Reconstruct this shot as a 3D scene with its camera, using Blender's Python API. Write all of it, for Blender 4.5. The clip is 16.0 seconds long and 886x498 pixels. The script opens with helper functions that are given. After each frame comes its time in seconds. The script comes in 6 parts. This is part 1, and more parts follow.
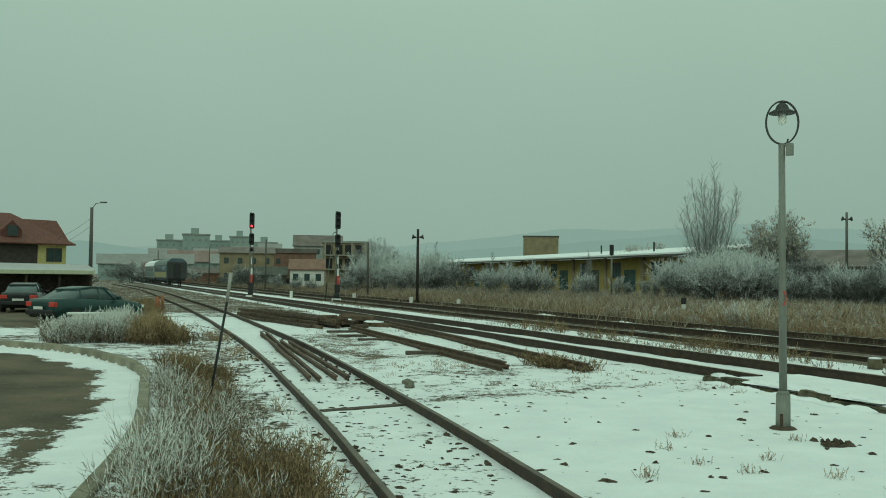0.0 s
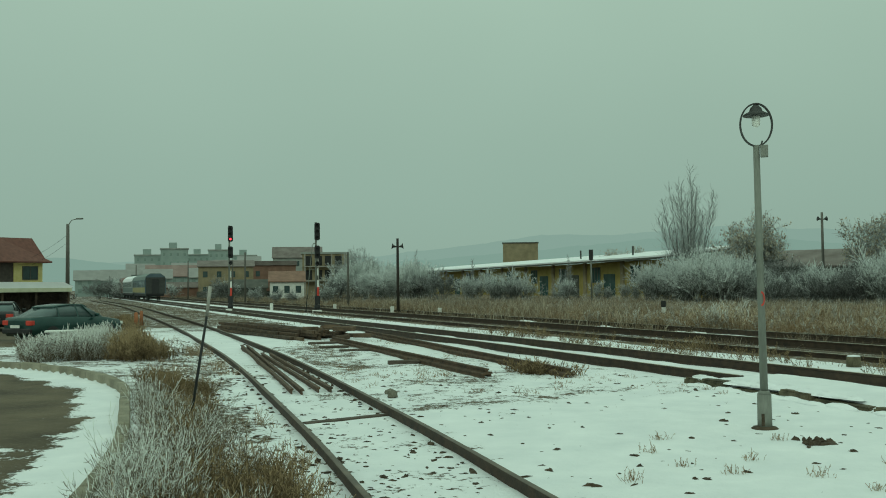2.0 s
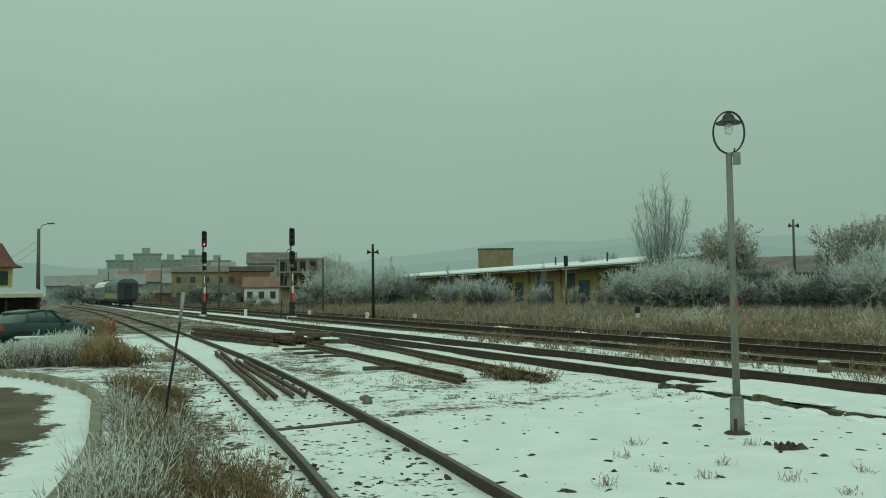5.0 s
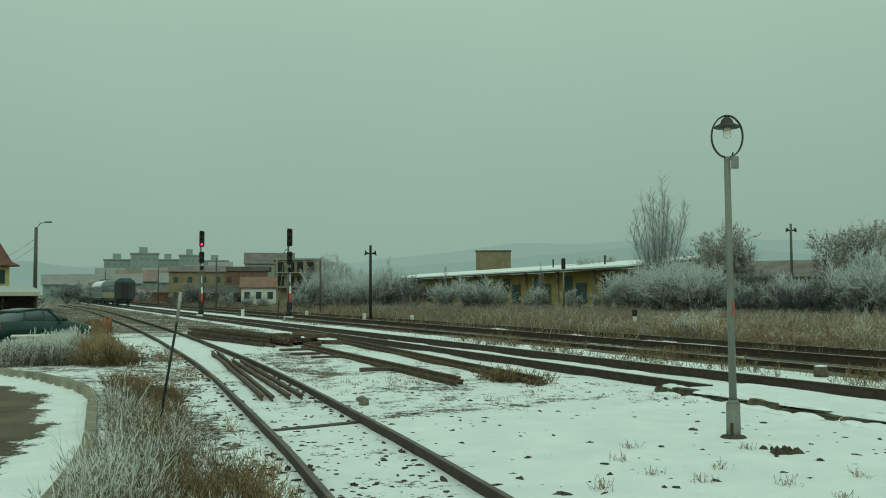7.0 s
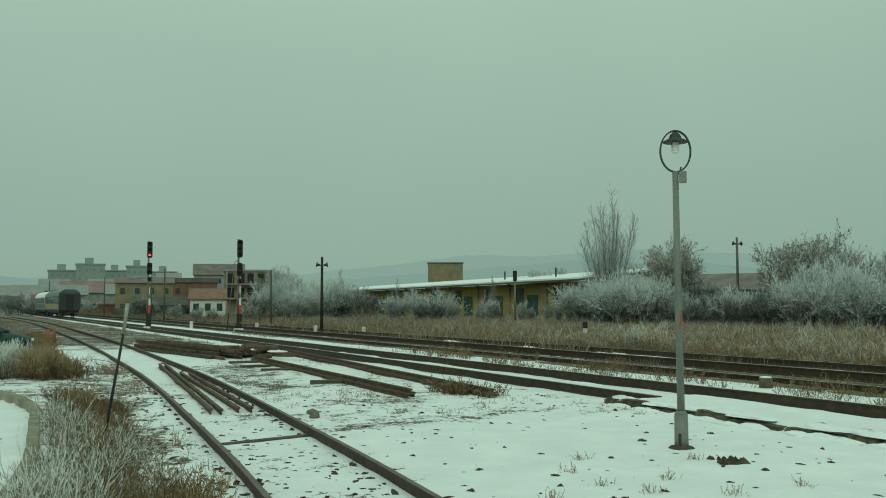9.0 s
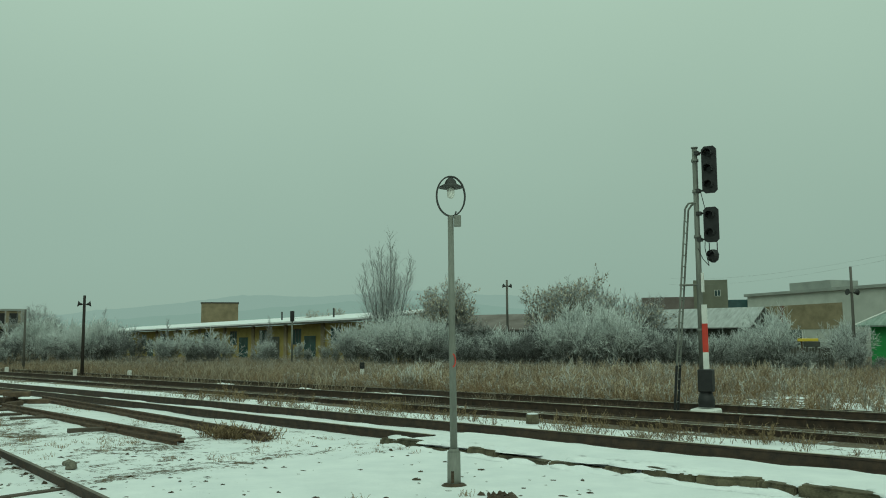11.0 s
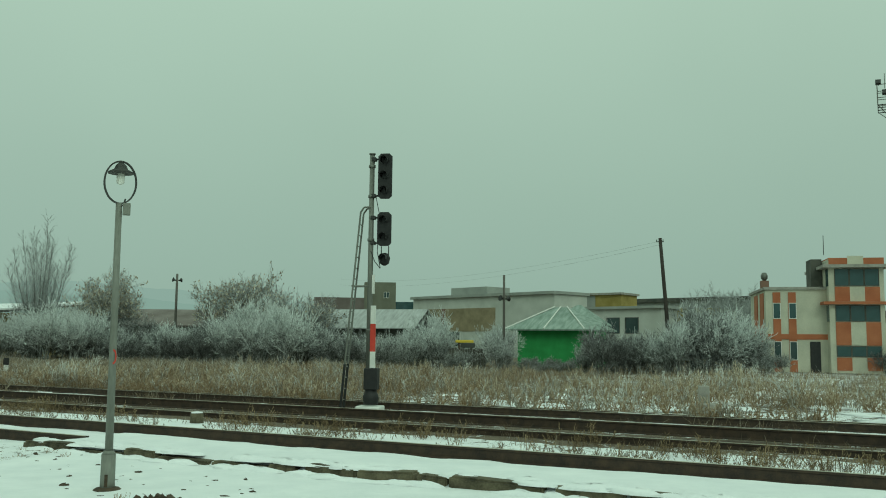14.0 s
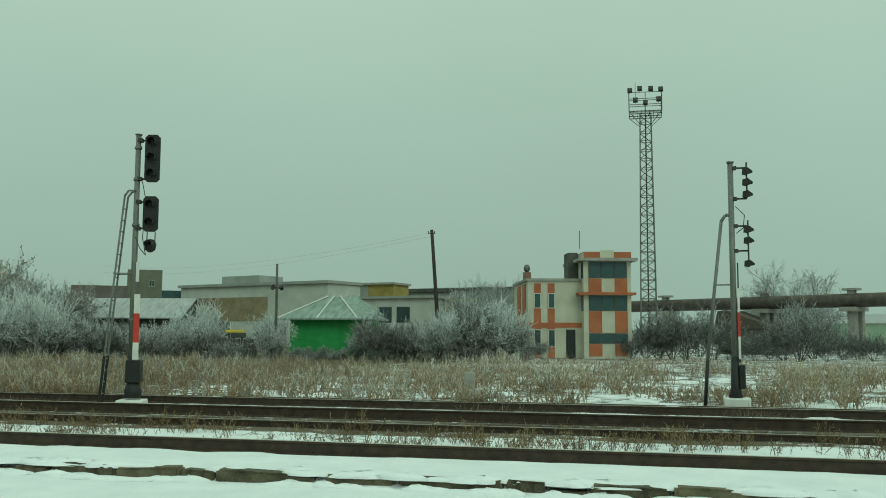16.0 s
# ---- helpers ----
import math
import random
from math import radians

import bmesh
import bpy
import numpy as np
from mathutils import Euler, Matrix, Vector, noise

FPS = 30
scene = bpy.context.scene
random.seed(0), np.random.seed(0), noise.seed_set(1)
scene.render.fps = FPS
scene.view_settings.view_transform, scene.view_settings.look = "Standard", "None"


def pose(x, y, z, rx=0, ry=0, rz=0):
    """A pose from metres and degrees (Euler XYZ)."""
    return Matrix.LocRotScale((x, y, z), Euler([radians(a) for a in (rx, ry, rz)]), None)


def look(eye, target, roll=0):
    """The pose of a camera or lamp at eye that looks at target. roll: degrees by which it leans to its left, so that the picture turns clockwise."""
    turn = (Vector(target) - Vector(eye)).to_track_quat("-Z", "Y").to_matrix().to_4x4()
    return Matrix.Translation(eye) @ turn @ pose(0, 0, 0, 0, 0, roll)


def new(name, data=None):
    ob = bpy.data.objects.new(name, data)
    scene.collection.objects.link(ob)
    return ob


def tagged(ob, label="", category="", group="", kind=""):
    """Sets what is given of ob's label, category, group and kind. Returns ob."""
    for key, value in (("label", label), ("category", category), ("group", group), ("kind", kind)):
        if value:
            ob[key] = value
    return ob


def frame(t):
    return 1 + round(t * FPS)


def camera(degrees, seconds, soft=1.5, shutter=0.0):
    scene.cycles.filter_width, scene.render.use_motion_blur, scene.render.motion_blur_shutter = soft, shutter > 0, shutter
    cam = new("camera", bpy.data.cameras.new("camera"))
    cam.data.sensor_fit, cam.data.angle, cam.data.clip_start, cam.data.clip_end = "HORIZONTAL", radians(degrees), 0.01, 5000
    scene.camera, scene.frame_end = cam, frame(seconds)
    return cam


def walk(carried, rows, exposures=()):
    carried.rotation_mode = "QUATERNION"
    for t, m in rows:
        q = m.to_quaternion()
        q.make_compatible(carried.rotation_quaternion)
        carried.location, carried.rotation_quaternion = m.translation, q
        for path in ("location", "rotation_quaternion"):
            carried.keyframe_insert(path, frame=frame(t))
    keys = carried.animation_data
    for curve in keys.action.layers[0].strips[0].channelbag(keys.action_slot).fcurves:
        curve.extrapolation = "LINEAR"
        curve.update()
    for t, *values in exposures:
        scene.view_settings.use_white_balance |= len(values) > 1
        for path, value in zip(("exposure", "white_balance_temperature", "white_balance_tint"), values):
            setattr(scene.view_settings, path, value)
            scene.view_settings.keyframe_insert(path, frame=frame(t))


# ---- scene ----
# camera: seconds, yaw, pitch, roll, turning on the spot
PATH = [
    (0.0, 0.0, 1.75, -0.7),
    (0.5, -0.11, 2.17, -0.36),
    (1.0, -0.58, 2.15, -0.26),
    (1.5, -0.95, 2.13, 0.23),
    (2.0, -1.23, 2.29, 0.67),
    (2.5, -1.54, 2.42, 1.21),
    (3.0, -1.92, 2.41, 0.63),
    (3.5, -2.25, 2.48, 0.53),
    (4.0, -2.53, 2.54, 0.62),
    (6.5, -2.99, 2.74, 0.5),
    (7.0, -2.96, 2.75, 0.18),
    (7.5, -3.01, 2.7, -0.25),
    (8.0, -3.15, 2.72, -0.02),
    (8.7, -4.4, 3.1, 0.0),
    (9.0, -6.0, 3.5, 0.1),
    (9.5, -9.4, 4.3, 0.3),
    (10.5, -16.37, 5.52, 0.65),
    (11.0, -19.98, 6.0, 0.4),
    (11.5, -23.72, 6.7, 0.16),
    (12.0, -27.32, 6.5, -0.0),
    (12.5, -30.47, 6.51, 0.38),
    (13.0, -32.87, 6.51, 0.15),
    (13.5, -36.45, 6.26, 0.12),
    (14.0, -40.5, 5.91, -0.58),
    (14.5, -43.99, 5.66, -0.15),
    (15.0, -47.42, 5.54, -0.1),
    (15.5, -51.19, 5.39, 0.02),
    (16.0, -54.76, 5.34, -0.22),
]
EYE = (0.0, 0.0, 1.95)
cam = camera(52.2, 16.0, soft=1.0)
walk(cam, [(t, pose(*EYE, 90 + p, r, y)) for t, y, p, r in PATH], [(0.0, -0.22), (8.0, -0.22), (11.0, -0.18), (13.5, -0.11), (16.0, -0.05)])

# ---- light: overcast winter sky, brighter overhead, and a very wide weak sun ----
world = bpy.data.worlds.new("overcast")
scene.world = world
world.use_nodes = True
wn, wl = world.node_tree.nodes, world.node_tree.links
wn.clear()
sky = wn.new("ShaderNodeTexSky")
sky.sky_type, sky.sun_disc = "NISHITA", False
sky.sun_elevation, sky.sun_rotation = radians(24), radians(150)
geo = wn.new("ShaderNodeTexCoord")
sep = wn.new("ShaderNodeSeparateXYZ")
wl.new(geo.outputs["Generated"], sep.inputs[0])
cloud = wn.new("ShaderNodeTexNoise")
cloud.inputs["Scale"].default_value = 1.6
cloud.inputs["Detail"].default_value = 3
wl.new(geo.outputs["Generated"], cloud.inputs["Vector"])
ramp = wn.new("ShaderNodeValToRGB")
ramp.color_ramp.elements[0].position, ramp.color_ramp.elements[0].color = 0.0, (0.285, 0.435, 0.362, 1)
ramp.color_ramp.elements[1].position, ramp.color_ramp.elements[1].color = 1.0, (0.71, 1.0, 0.80, 1)
e = ramp.color_ramp.elements.new(0.16)
e.color = (0.345, 0.505, 0.405, 1)
e = ramp.color_ramp.elements.new(0.34)
e.color = (0.42, 0.60, 0.475, 1)
wl.new(sep.outputs["Z"], ramp.inputs["Fac"])
vary = wn.new("ShaderNodeMapRange")
vary.inputs["To Min"].default_value, vary.inputs["To Max"].default_value = 0.88, 1.10
wl.new(cloud.outputs["Fac"], vary.inputs["Value"])
mul = wn.new("ShaderNodeVectorMath")
mul.operation = "SCALE"
wl.new(ramp.outputs["Color"], mul.inputs[0])
wl.new(vary.outputs[0], mul.inputs["Scale"])
bg_cloud, bg_sky, both, out = (wn.new("ShaderNodeBackground"), wn.new("ShaderNodeBackground"),
                               wn.new("ShaderNodeAddShader"), wn.new("ShaderNodeOutputWorld"))
bg_cloud.inputs["Strength"].default_value = 1.0
bg_sky.inputs["Strength"].default_value = 0.004
wl.new(mul.outputs[0], bg_cloud.inputs["Color"])
wl.new(sky.outputs["Color"], bg_sky.inputs["Color"])
wl.new(bg_cloud.outputs[0], both.inputs[0])
wl.new(bg_sky.outputs[0], both.inputs[1])
wl.new(both.outputs[0], out.inputs["Surface"])
sun = new("sun", bpy.data.lights.new("sun", "SUN"))
sun.data.energy, sun.data.angle, sun.data.color = 0.5, radians(25), (0.84, 1.0, 0.84)
sun.matrix_world = look((-20, -40, 30), (0, 0, 0))


# ---- materials ----
def material(name, a, b, rough=0.8, scale=3.0, bump=0.2, metal=0.0, fine=40.0, spread=0.5, island=0.0, obj=0.0, stretch=(1, 1, 1)):
    """Two colours mixed by noise at two scales, with fine relief; coordinates in metres."""
    m = bpy.data.materials.new(name)
    m.use_nodes = True
    n, l = m.node_tree.nodes, m.node_tree.links
    p = n["Principled BSDF"]
    g = n.new("ShaderNodeTexCoord")
    mp = n.new("ShaderNodeMapping")
    mp.inputs["Scale"].default_value = stretch
    l.new(g.outputs["Object"], mp.inputs["Vector"])
    big, small = n.new("ShaderNodeTexNoise"), n.new("ShaderNodeTexNoise")
    big.inputs["Scale"].default_value, big.inputs["Detail"].default_value = scale, 4
    small.inputs["Scale"].default_value, small.inputs["Detail"].default_value = fine, 3
    for t in (big, small):
        l.new(mp.outputs[0], t.inputs["Vector"])
    add = n.new("ShaderNodeMath")
    add.operation = "MULTIPLY_ADD"
    add.inputs[1].default_value = 0.45
    l.new(small.outputs["Fac"], add.inputs[0])
    l.new(big.outputs["Fac"], add.inputs[2])
    fac = add.outputs[0]
    for amount, node, socket in ((island, "ShaderNodeNewGeometry", "Random Per Island"), (obj, "ShaderNodeObjectInfo", "Random")):
        if amount:
            r, more = n.new(node), n.new("ShaderNodeMath")
            more.operation = "MULTIPLY_ADD"
            more.inputs[1].default_value = amount
            l.new(r.outputs[socket], more.inputs[0])
            l.new(fac, more.inputs[2])
            fac = more.outputs[0]
    rng = n.new("ShaderNodeMapRange")
    mid = 0.72 + island / 2 + obj / 2
    rng.inputs["From Min"].default_value, rng.inputs["From Max"].default_value = mid - spread / 2, mid + spread / 2
    l.new(fac, rng.inputs["Value"])
    mix = n.new("ShaderNodeMix")
    mix.data_type = "RGBA"
    mix.inputs["A"].default_value, mix.inputs["B"].default_value = (*a, 1), (*b, 1)
    l.new(rng.outputs[0], mix.inputs["Factor"])
    l.new(mix.outputs["Result"], p.inputs["Base Color"])
    p.inputs["Roughness"].default_value, p.inputs["Metallic"].default_value = rough, metal
    if bump:
        b_ = n.new("ShaderNodeBump")
        b_.inputs["Strength"].default_value, b_.inputs["Distance"].default_value = bump, 0.02
        l.new(fac, b_.inputs["Height"])
        l.new(b_.outputs[0], p.inputs["Normal"])
    return m


def frosted(name, low, tip, z0, z1, island=0.5):
    """Stems and blades: bare colour near the ground, hoar frost higher up, each blade a little different."""
    m = material(name, low, tip, 0.9, 1.5, 0, island=island)
    n, l = m.node_tree.nodes, m.node_tree.links
    rng = next(x for x in n if x.type == "MAP_RANGE")
    fac = rng.inputs["Value"].links[0].from_socket
    g, s, zr, ad = n.new("ShaderNodeNewGeometry"), n.new("ShaderNodeSeparateXYZ"), n.new("ShaderNodeMapRange"), n.new("ShaderNodeMath")
    l.new(g.outputs["Position"], s.inputs[0])
    zr.inputs["From Min"].default_value, zr.inputs["From Max"].default_value = z0, z1
    zr.inputs["To Min"].default_value, zr.inputs["To Max"].default_value = -0.3, 0.3
    l.new(s.outputs["Z"], zr.inputs["Value"])
    l.new(zr.outputs[0], ad.inputs[0])
    l.new(fac, ad.inputs[1])
    l.new(ad.outputs[0], rng.inputs["Value"])
    return m


def glass_dark(name, tint=(0.03, 0.05, 0.05)):
    m = material(name, tint, tuple(c * 1.8 for c in tint), 0.12, 0.8, 0)
    return m


def glow(name, colour, strength):
    m = bpy.data.materials.new(name)
    m.use_nodes = True
    p = m.node_tree.nodes["Principled BSDF"]
    p.inputs["Base Color"].default_value = (*colour, 1)
    p.inputs["Emission Color"].default_value = (*colour, 1)
    p.inputs["Emission Strength"].default_value = strength
    return m


RUST = material("rusty_steel", (0.020, 0.013, 0.009), (0.068, 0.040, 0.023), 0.75, 6, 0.3)
OLDRUST = material("flaking_rust", (0.038, 0.026, 0.017), (0.14, 0.085, 0.052), 0.85, 5, 0.4)
RAILTOP = material("worn_rail_head", (0.36, 0.33, 0.26), (0.62, 0.57, 0.46), 0.4, 3, 0.1, metal=0.6)
DULLTOP = material("rust_brown_rail_head", (0.07, 0.055, 0.040), (0.17, 0.135, 0.10), 0.6, 3, 0.2)
SLEEPER = material("weathered_sleeper", (0.045, 0.034, 0.026), (0.14, 0.11, 0.085), 0.95, 4, 0.5, stretch=(1, 6, 6))
OLDWOOD = material("old_timber", (0.034, 0.024, 0.017), (0.15, 0.10, 0.065), 0.95, 4, 0.5, obj=0.3)
SNOW = material("snow", (0.78, 0.80, 0.82), (0.88, 0.89, 0.90), 0.7, 1.5, 0.5, fine=30)
CONCRETE = material("concrete", (0.24, 0.23, 0.20), (0.42, 0.40, 0.36), 0.9, 3, 0.4)
CURB = material("worn_kerb_stone", (0.10, 0.095, 0.07), (0.24, 0.22, 0.17), 0.95, 5, 0.5, obj=0.3)
KERBSTONE = material("pale_kerb_concrete", (0.15, 0.135, 0.095), (0.33, 0.30, 0.225), 0.95, 3, 0.5, obj=0.2)
EDGE = material("dark_damp_stone", (0.040, 0.034, 0.020), (0.16, 0.135, 0.085), 0.95, 5, 0.6, obj=0.3)
GALV = material("grey_painted_steel", (0.11, 0.115, 0.10), (0.22, 0.23, 0.20), 0.55, 4, 0.15, metal=0.2, stretch=(1, 1, 0.2))
LAMPGREY = material("pale_grey_post_paint", (0.135, 0.14, 0.118), (0.235, 0.245, 0.21), 0.5, 2.5, 0.15, stretch=(1, 1, 0.25))
DARKSTEEL = material("dark_steel", (0.018, 0.020, 0.019), (0.05, 0.05, 0.045), 0.6, 5, 0.2)
BLACK = material("matt_black_paint", (0.008, 0.008, 0.009), (0.022, 0.022, 0.022), 0.6, 5, 0.15)
WHITE = material("white_paint", (0.62, 0.62, 0.58), (0.80, 0.80, 0.76), 0.6, 3, 0.1)
RED = material("red_paint", (0.52, 0.035, 0.02), (0.68, 0.06, 0.035), 0.55, 3, 0.1)
YELLOWP = material("yellow_paint", (0.62, 0.42, 0.03), (0.75, 0.55, 0.06), 0.6, 3, 0.1)
CREOSOTE = material("tarred_pole", (0.020, 0.016, 0.013), (0.055, 0.045, 0.036), 0.85, 3, 0.4, stretch=(1, 1, 0.1))
POLEGREY = material("weathered_pole", (0.075, 0.07, 0.06), (0.17, 0.16, 0.14), 0.85, 3, 0.4, stretch=(1, 1, 0.1))
EARTH = material("bare_brown_earth", (0.035, 0.024, 0.015), (0.11, 0.078, 0.05), 0.95, 6, 0.8)
WIRE = material("dull_wire", (0.16, 0.18, 0.17), (0.22, 0.24, 0.23), 0.6, 2, 0)
MILK = material("milk_glass", (0.75, 0.75, 0.68), (0.82, 0.82, 0.76), 0.25, 3, 0)
GLASS = glass_dark("dark_window_glass")
TEALGLASS = glass_dark("teal_window_glass", (0.028, 0.062, 0.064))
REDLIGHT = glow("lit_red_lens", (1.0, 0.03, 0.04), 6.0)


# ---- building helpers ----
U, N = Vector((-0.375, 0.927, 0)), Vector((0.927, 0.375, 0))     # along the main tracks, and across them away from the eye
TURN = math.degrees(math.atan2(0.375, 0.927))


def along(s, o, z=0.0):
    return U * s + N * o + Vector((0, 0, z))


def polar(az, dist, z=0.0):
    a = radians(az)
    return Vector((math.sin(a) * dist, math.cos(a) * dist, z))


def box(bm, x0, x1, y0, y1, z0, z1, m=None):
    vs = [bm.verts.new((x, y, z)) for x in (x0, x1) for y in (y0, y1) for z in (z0, z1)]
    for f in ((0, 1, 3, 2), (4, 6, 7, 5), (0, 4, 5, 1), (2, 3, 7, 6), (0, 2, 6, 4), (1, 5, 7, 3)):
        bm.faces.new([vs[i] for i in f])
    if m is not None:
        bmesh.ops.transform(bm, matrix=m, verts=vs)
    return vs


def tube(bm, p0, p1, r0, r1=None, sides=10, caps=True):
    p0, p1, r1 = Vector(p0), Vector(p1), r0 if r1 is None else r1
    q = (p1 - p0).to_track_quat("Z", "Y")
    rings = []
    for p, r in ((p0, r0), (p1, r1)):
        rings.append([bm.verts.new(p + q @ Vector((r * math.cos(2 * math.pi * i / sides), r * math.sin(2 * math.pi * i / sides), 0))) for i in range(sides)])
    for i in range(sides):
        j = (i + 1) % sides
        f = bm.faces.new((rings[0][i], rings[0][j], rings[1][j], rings[1][i]))
        f.smooth = sides > 6
    if caps:
        bm.faces.new(rings[0][::-1])
        bm.faces.new(rings[1])
    return rings


def spin(bm, profile, sides=20, centre=(0, 0, 0)):
    c = Vector(centre)
    rings = [[bm.verts.new(c + Vector((r * math.cos(2 * math.pi * i / sides), r * math.sin(2 * math.pi * i / sides), z))) for i in range(sides)] for r, z in profile]
    for a, b in zip(rings, rings[1:]):
        for i in range(sides):
            j = (i + 1) % sides
            bm.faces.new((a[i], a[j], b[j], b[i])).smooth = True
    bm.faces.new(rings[0][::-1])
    bm.faces.new(rings[-1])


def bent(bm, points, r, sides=8):
    for a, b in zip(points, points[1:]):
        tube(bm, a, b, r, r, sides)


def prism(bm, outline, depth, m=None):
    """An outline in x and z, pushed along y."""
    a = [bm.verts.new((x, 0, z)) for x, z in outline]
    b = [bm.verts.new((x, depth, z)) for x, z in outline]
    bm.faces.new(a)
    bm.faces.new(b[::-1])
    for i in range(len(a)):
        j = (i + 1) % len(a)
        bm.faces.new((a[i], b[i], b[j], a[j]))
    if m is not None:
        bmesh.ops.transform(bm, matrix=m, verts=a + b)


def mesh_of(name, bm, mat):
    bmesh.ops.recalc_face_normals(bm, faces=bm.faces)
    me = bpy.data.meshes.new(name)
    bm.to_mesh(me)
    bm.free()
    me.materials.append(mat)
    return me


def part(name, bm, mat, parent=None, label="", m=None):
    ob = new(name, mesh_of(name, bm, mat))
    ob.parent = parent
    if m is not None:
        ob.matrix_basis = m
    return tagged(ob, label)


def block(name, dims, mat, parent=None, label="", m=None, bevel=0.0):
    bm = bmesh.new()
    box(bm, *dims)
    if bevel:
        bmesh.ops.bevel(bm, geom=bm.edges[:], offset=bevel, segments=1, affect="EDGES")
    return part(name, bm, mat, parent, label, m)


def thing(name, at, turn, label, category, group="", kind=""):
    ob = new(name)
    ob.empty_display_size = 0.3
    ob.matrix_basis = pose(at[0], at[1], at[2], 0, 0, turn)
    return tagged(ob, label, category, group, kind)


def soup(name, verts, faces, mat, smooth=False):
    me = bpy.data.meshes.new(name)
    me.from_pydata([tuple(v) for v in verts], [], [tuple(int(i) for i in f) for f in faces])
    if smooth:
        me.polygons.foreach_set("use_smooth", [True] * len(me.polygons))
    me.materials.append(mat)
    return me


def rods(segs):
    """Three-sided rods for an array of rows p0, p1, r0, r1."""
    segs = np.asarray(segs, float)
    p0, p1, r0, r1 = segs[:, :3], segs[:, 3:6], segs[:, 6:7], segs[:, 7:8]
    d = p1 - p0
    d /= np.maximum(np.linalg.norm(d, axis=1, keepdims=True), 1e-9)
    ref = np.where(np.abs(d[:, 2:3]) < 0.9, [[0, 0, 1.0]], [[1.0, 0, 0]])
    a = np.cross(d, ref)
    a /= np.maximum(np.linalg.norm(a, axis=1, keepdims=True), 1e-9)
    b = np.cross(d, a)
    vs = []
    for p, r in ((p0, r0), (p1, r1)):
        for k in range(3):
            c, s = math.cos(2.094 * k), math.sin(2.094 * k)
            vs.append(p + r * (a * c + b * s))
    v = np.stack(vs, 1).reshape(-1, 3)
    base = np.arange(len(segs))[:, None] * 6
    f = np.concatenate([base + np.array([[k, (k + 1) % 3, 3 + (k + 1) % 3, 3 + k]]) for k in range(3)])
    return v, f


def blades(pos, height, lean, width, rng):
    """Bent blades of grass: two triangles each."""
    n = len(pos)
    ang = rng.uniform(0, 2 * np.pi, n)
    side = np.stack([np.cos(ang), np.sin(ang), np.zeros(n)], 1) * (width / 2)[:, None]
    la = rng.uniform(0, 2 * np.pi, n)
    off = np.stack([np.cos(la), np.sin(la), np.zeros(n)], 1) * (lean * height)[:, None]
    up = np.zeros((n, 3))
    up[:, 2] = height
    a, b = pos - side, pos + side
    mid = pos + up * 0.6 + off * 0.35
    tip = pos + up + off
    v = np.stack([a, b, mid - side * 0.6, mid + side * 0.6, tip], 1).reshape(-1, 3)
    base = np.arange(n)[:, None] * 5
    f = [tuple(x) for x in base + np.array([[0, 1, 3, 2]])] + [tuple(x) for x in base + np.array([[2, 3, 4]])]
    return v, f


# ---- ground ----
def smooth_line(points, n):
    """A Catmull-Rom line through points in the plane."""
    p = [Vector((*q, 0)) for q in points]
    p = [p[0] * 2 - p[1]] + p + [p[-1] * 2 - p[-2]]
    outp = []
    for i in range(1, len(p) - 2):
        for k in range(n):
            t = k / n
            outp.append(0.5 * ((2 * p[i]) + (p[i + 1] - p[i - 1]) * t + (2 * p[i - 1] - 5 * p[i] + 4 * p[i + 1] - p[i + 2]) * t * t + (3 * p[i] - p[i - 1] - 3 * p[i + 1] + p[i + 2]) * t ** 3))
    return outp + [p[-2]]


SIDING = smooth_line([(6.2, -14), (2.42, 0), (0.42, 7.35), (-1.0, 12.6), (-4.05, 22.9), (-6.95, 31.6), (-11.1, 43.5), (-17.8, 61.5), (-33.0, 101.0), (-54.0, 150.0)], 8)
KERB = smooth_line([(-1.9, 2.0), (-2.5, 5.0), (-3.09, 7.9), (-3.75, 11.2), (-4.98, 15.2), (-6.1, 18.4), (-7.6, 20.9), (-9.6, 23.2), (-12.3, 24.9), (-16.5, 26.1), (-23.0, 27.0), (-40.0, 28.0)], 6)
KX, KY = np.array([p.x for p in KERB]), np.array([p.y for p in KERB])
SX, SY = np.array([p.x for p in SIDING]), np.array([p.y for p in SIDING])


def ground_noise(x, y, s):
    return noise.noise(Vector((x * s, y * s, 3.7)))


def in_road(x, y):
    """Metres inside the road edge: positive on the asphalt side."""
    if x > -1.5 or y > 40:
        return -5.0
    d = np.hypot(KX - x, KY - y)
    i = int(d.argmin())
    i0, i1 = max(i - 1, 0), min(i + 1, len(KX) - 1)
    tx, ty = KX[i1] - KX[i0], KY[i1] - KY[i0]
    return float(d[i]) * (1 if tx * (y - KY[i]) - ty * (x - KX[i]) > 0 else -1)


def step01(v, a, b):
    t = min(max((v - a) / (b - a), 0), 1)
    return t * t * (3 - 2 * t)


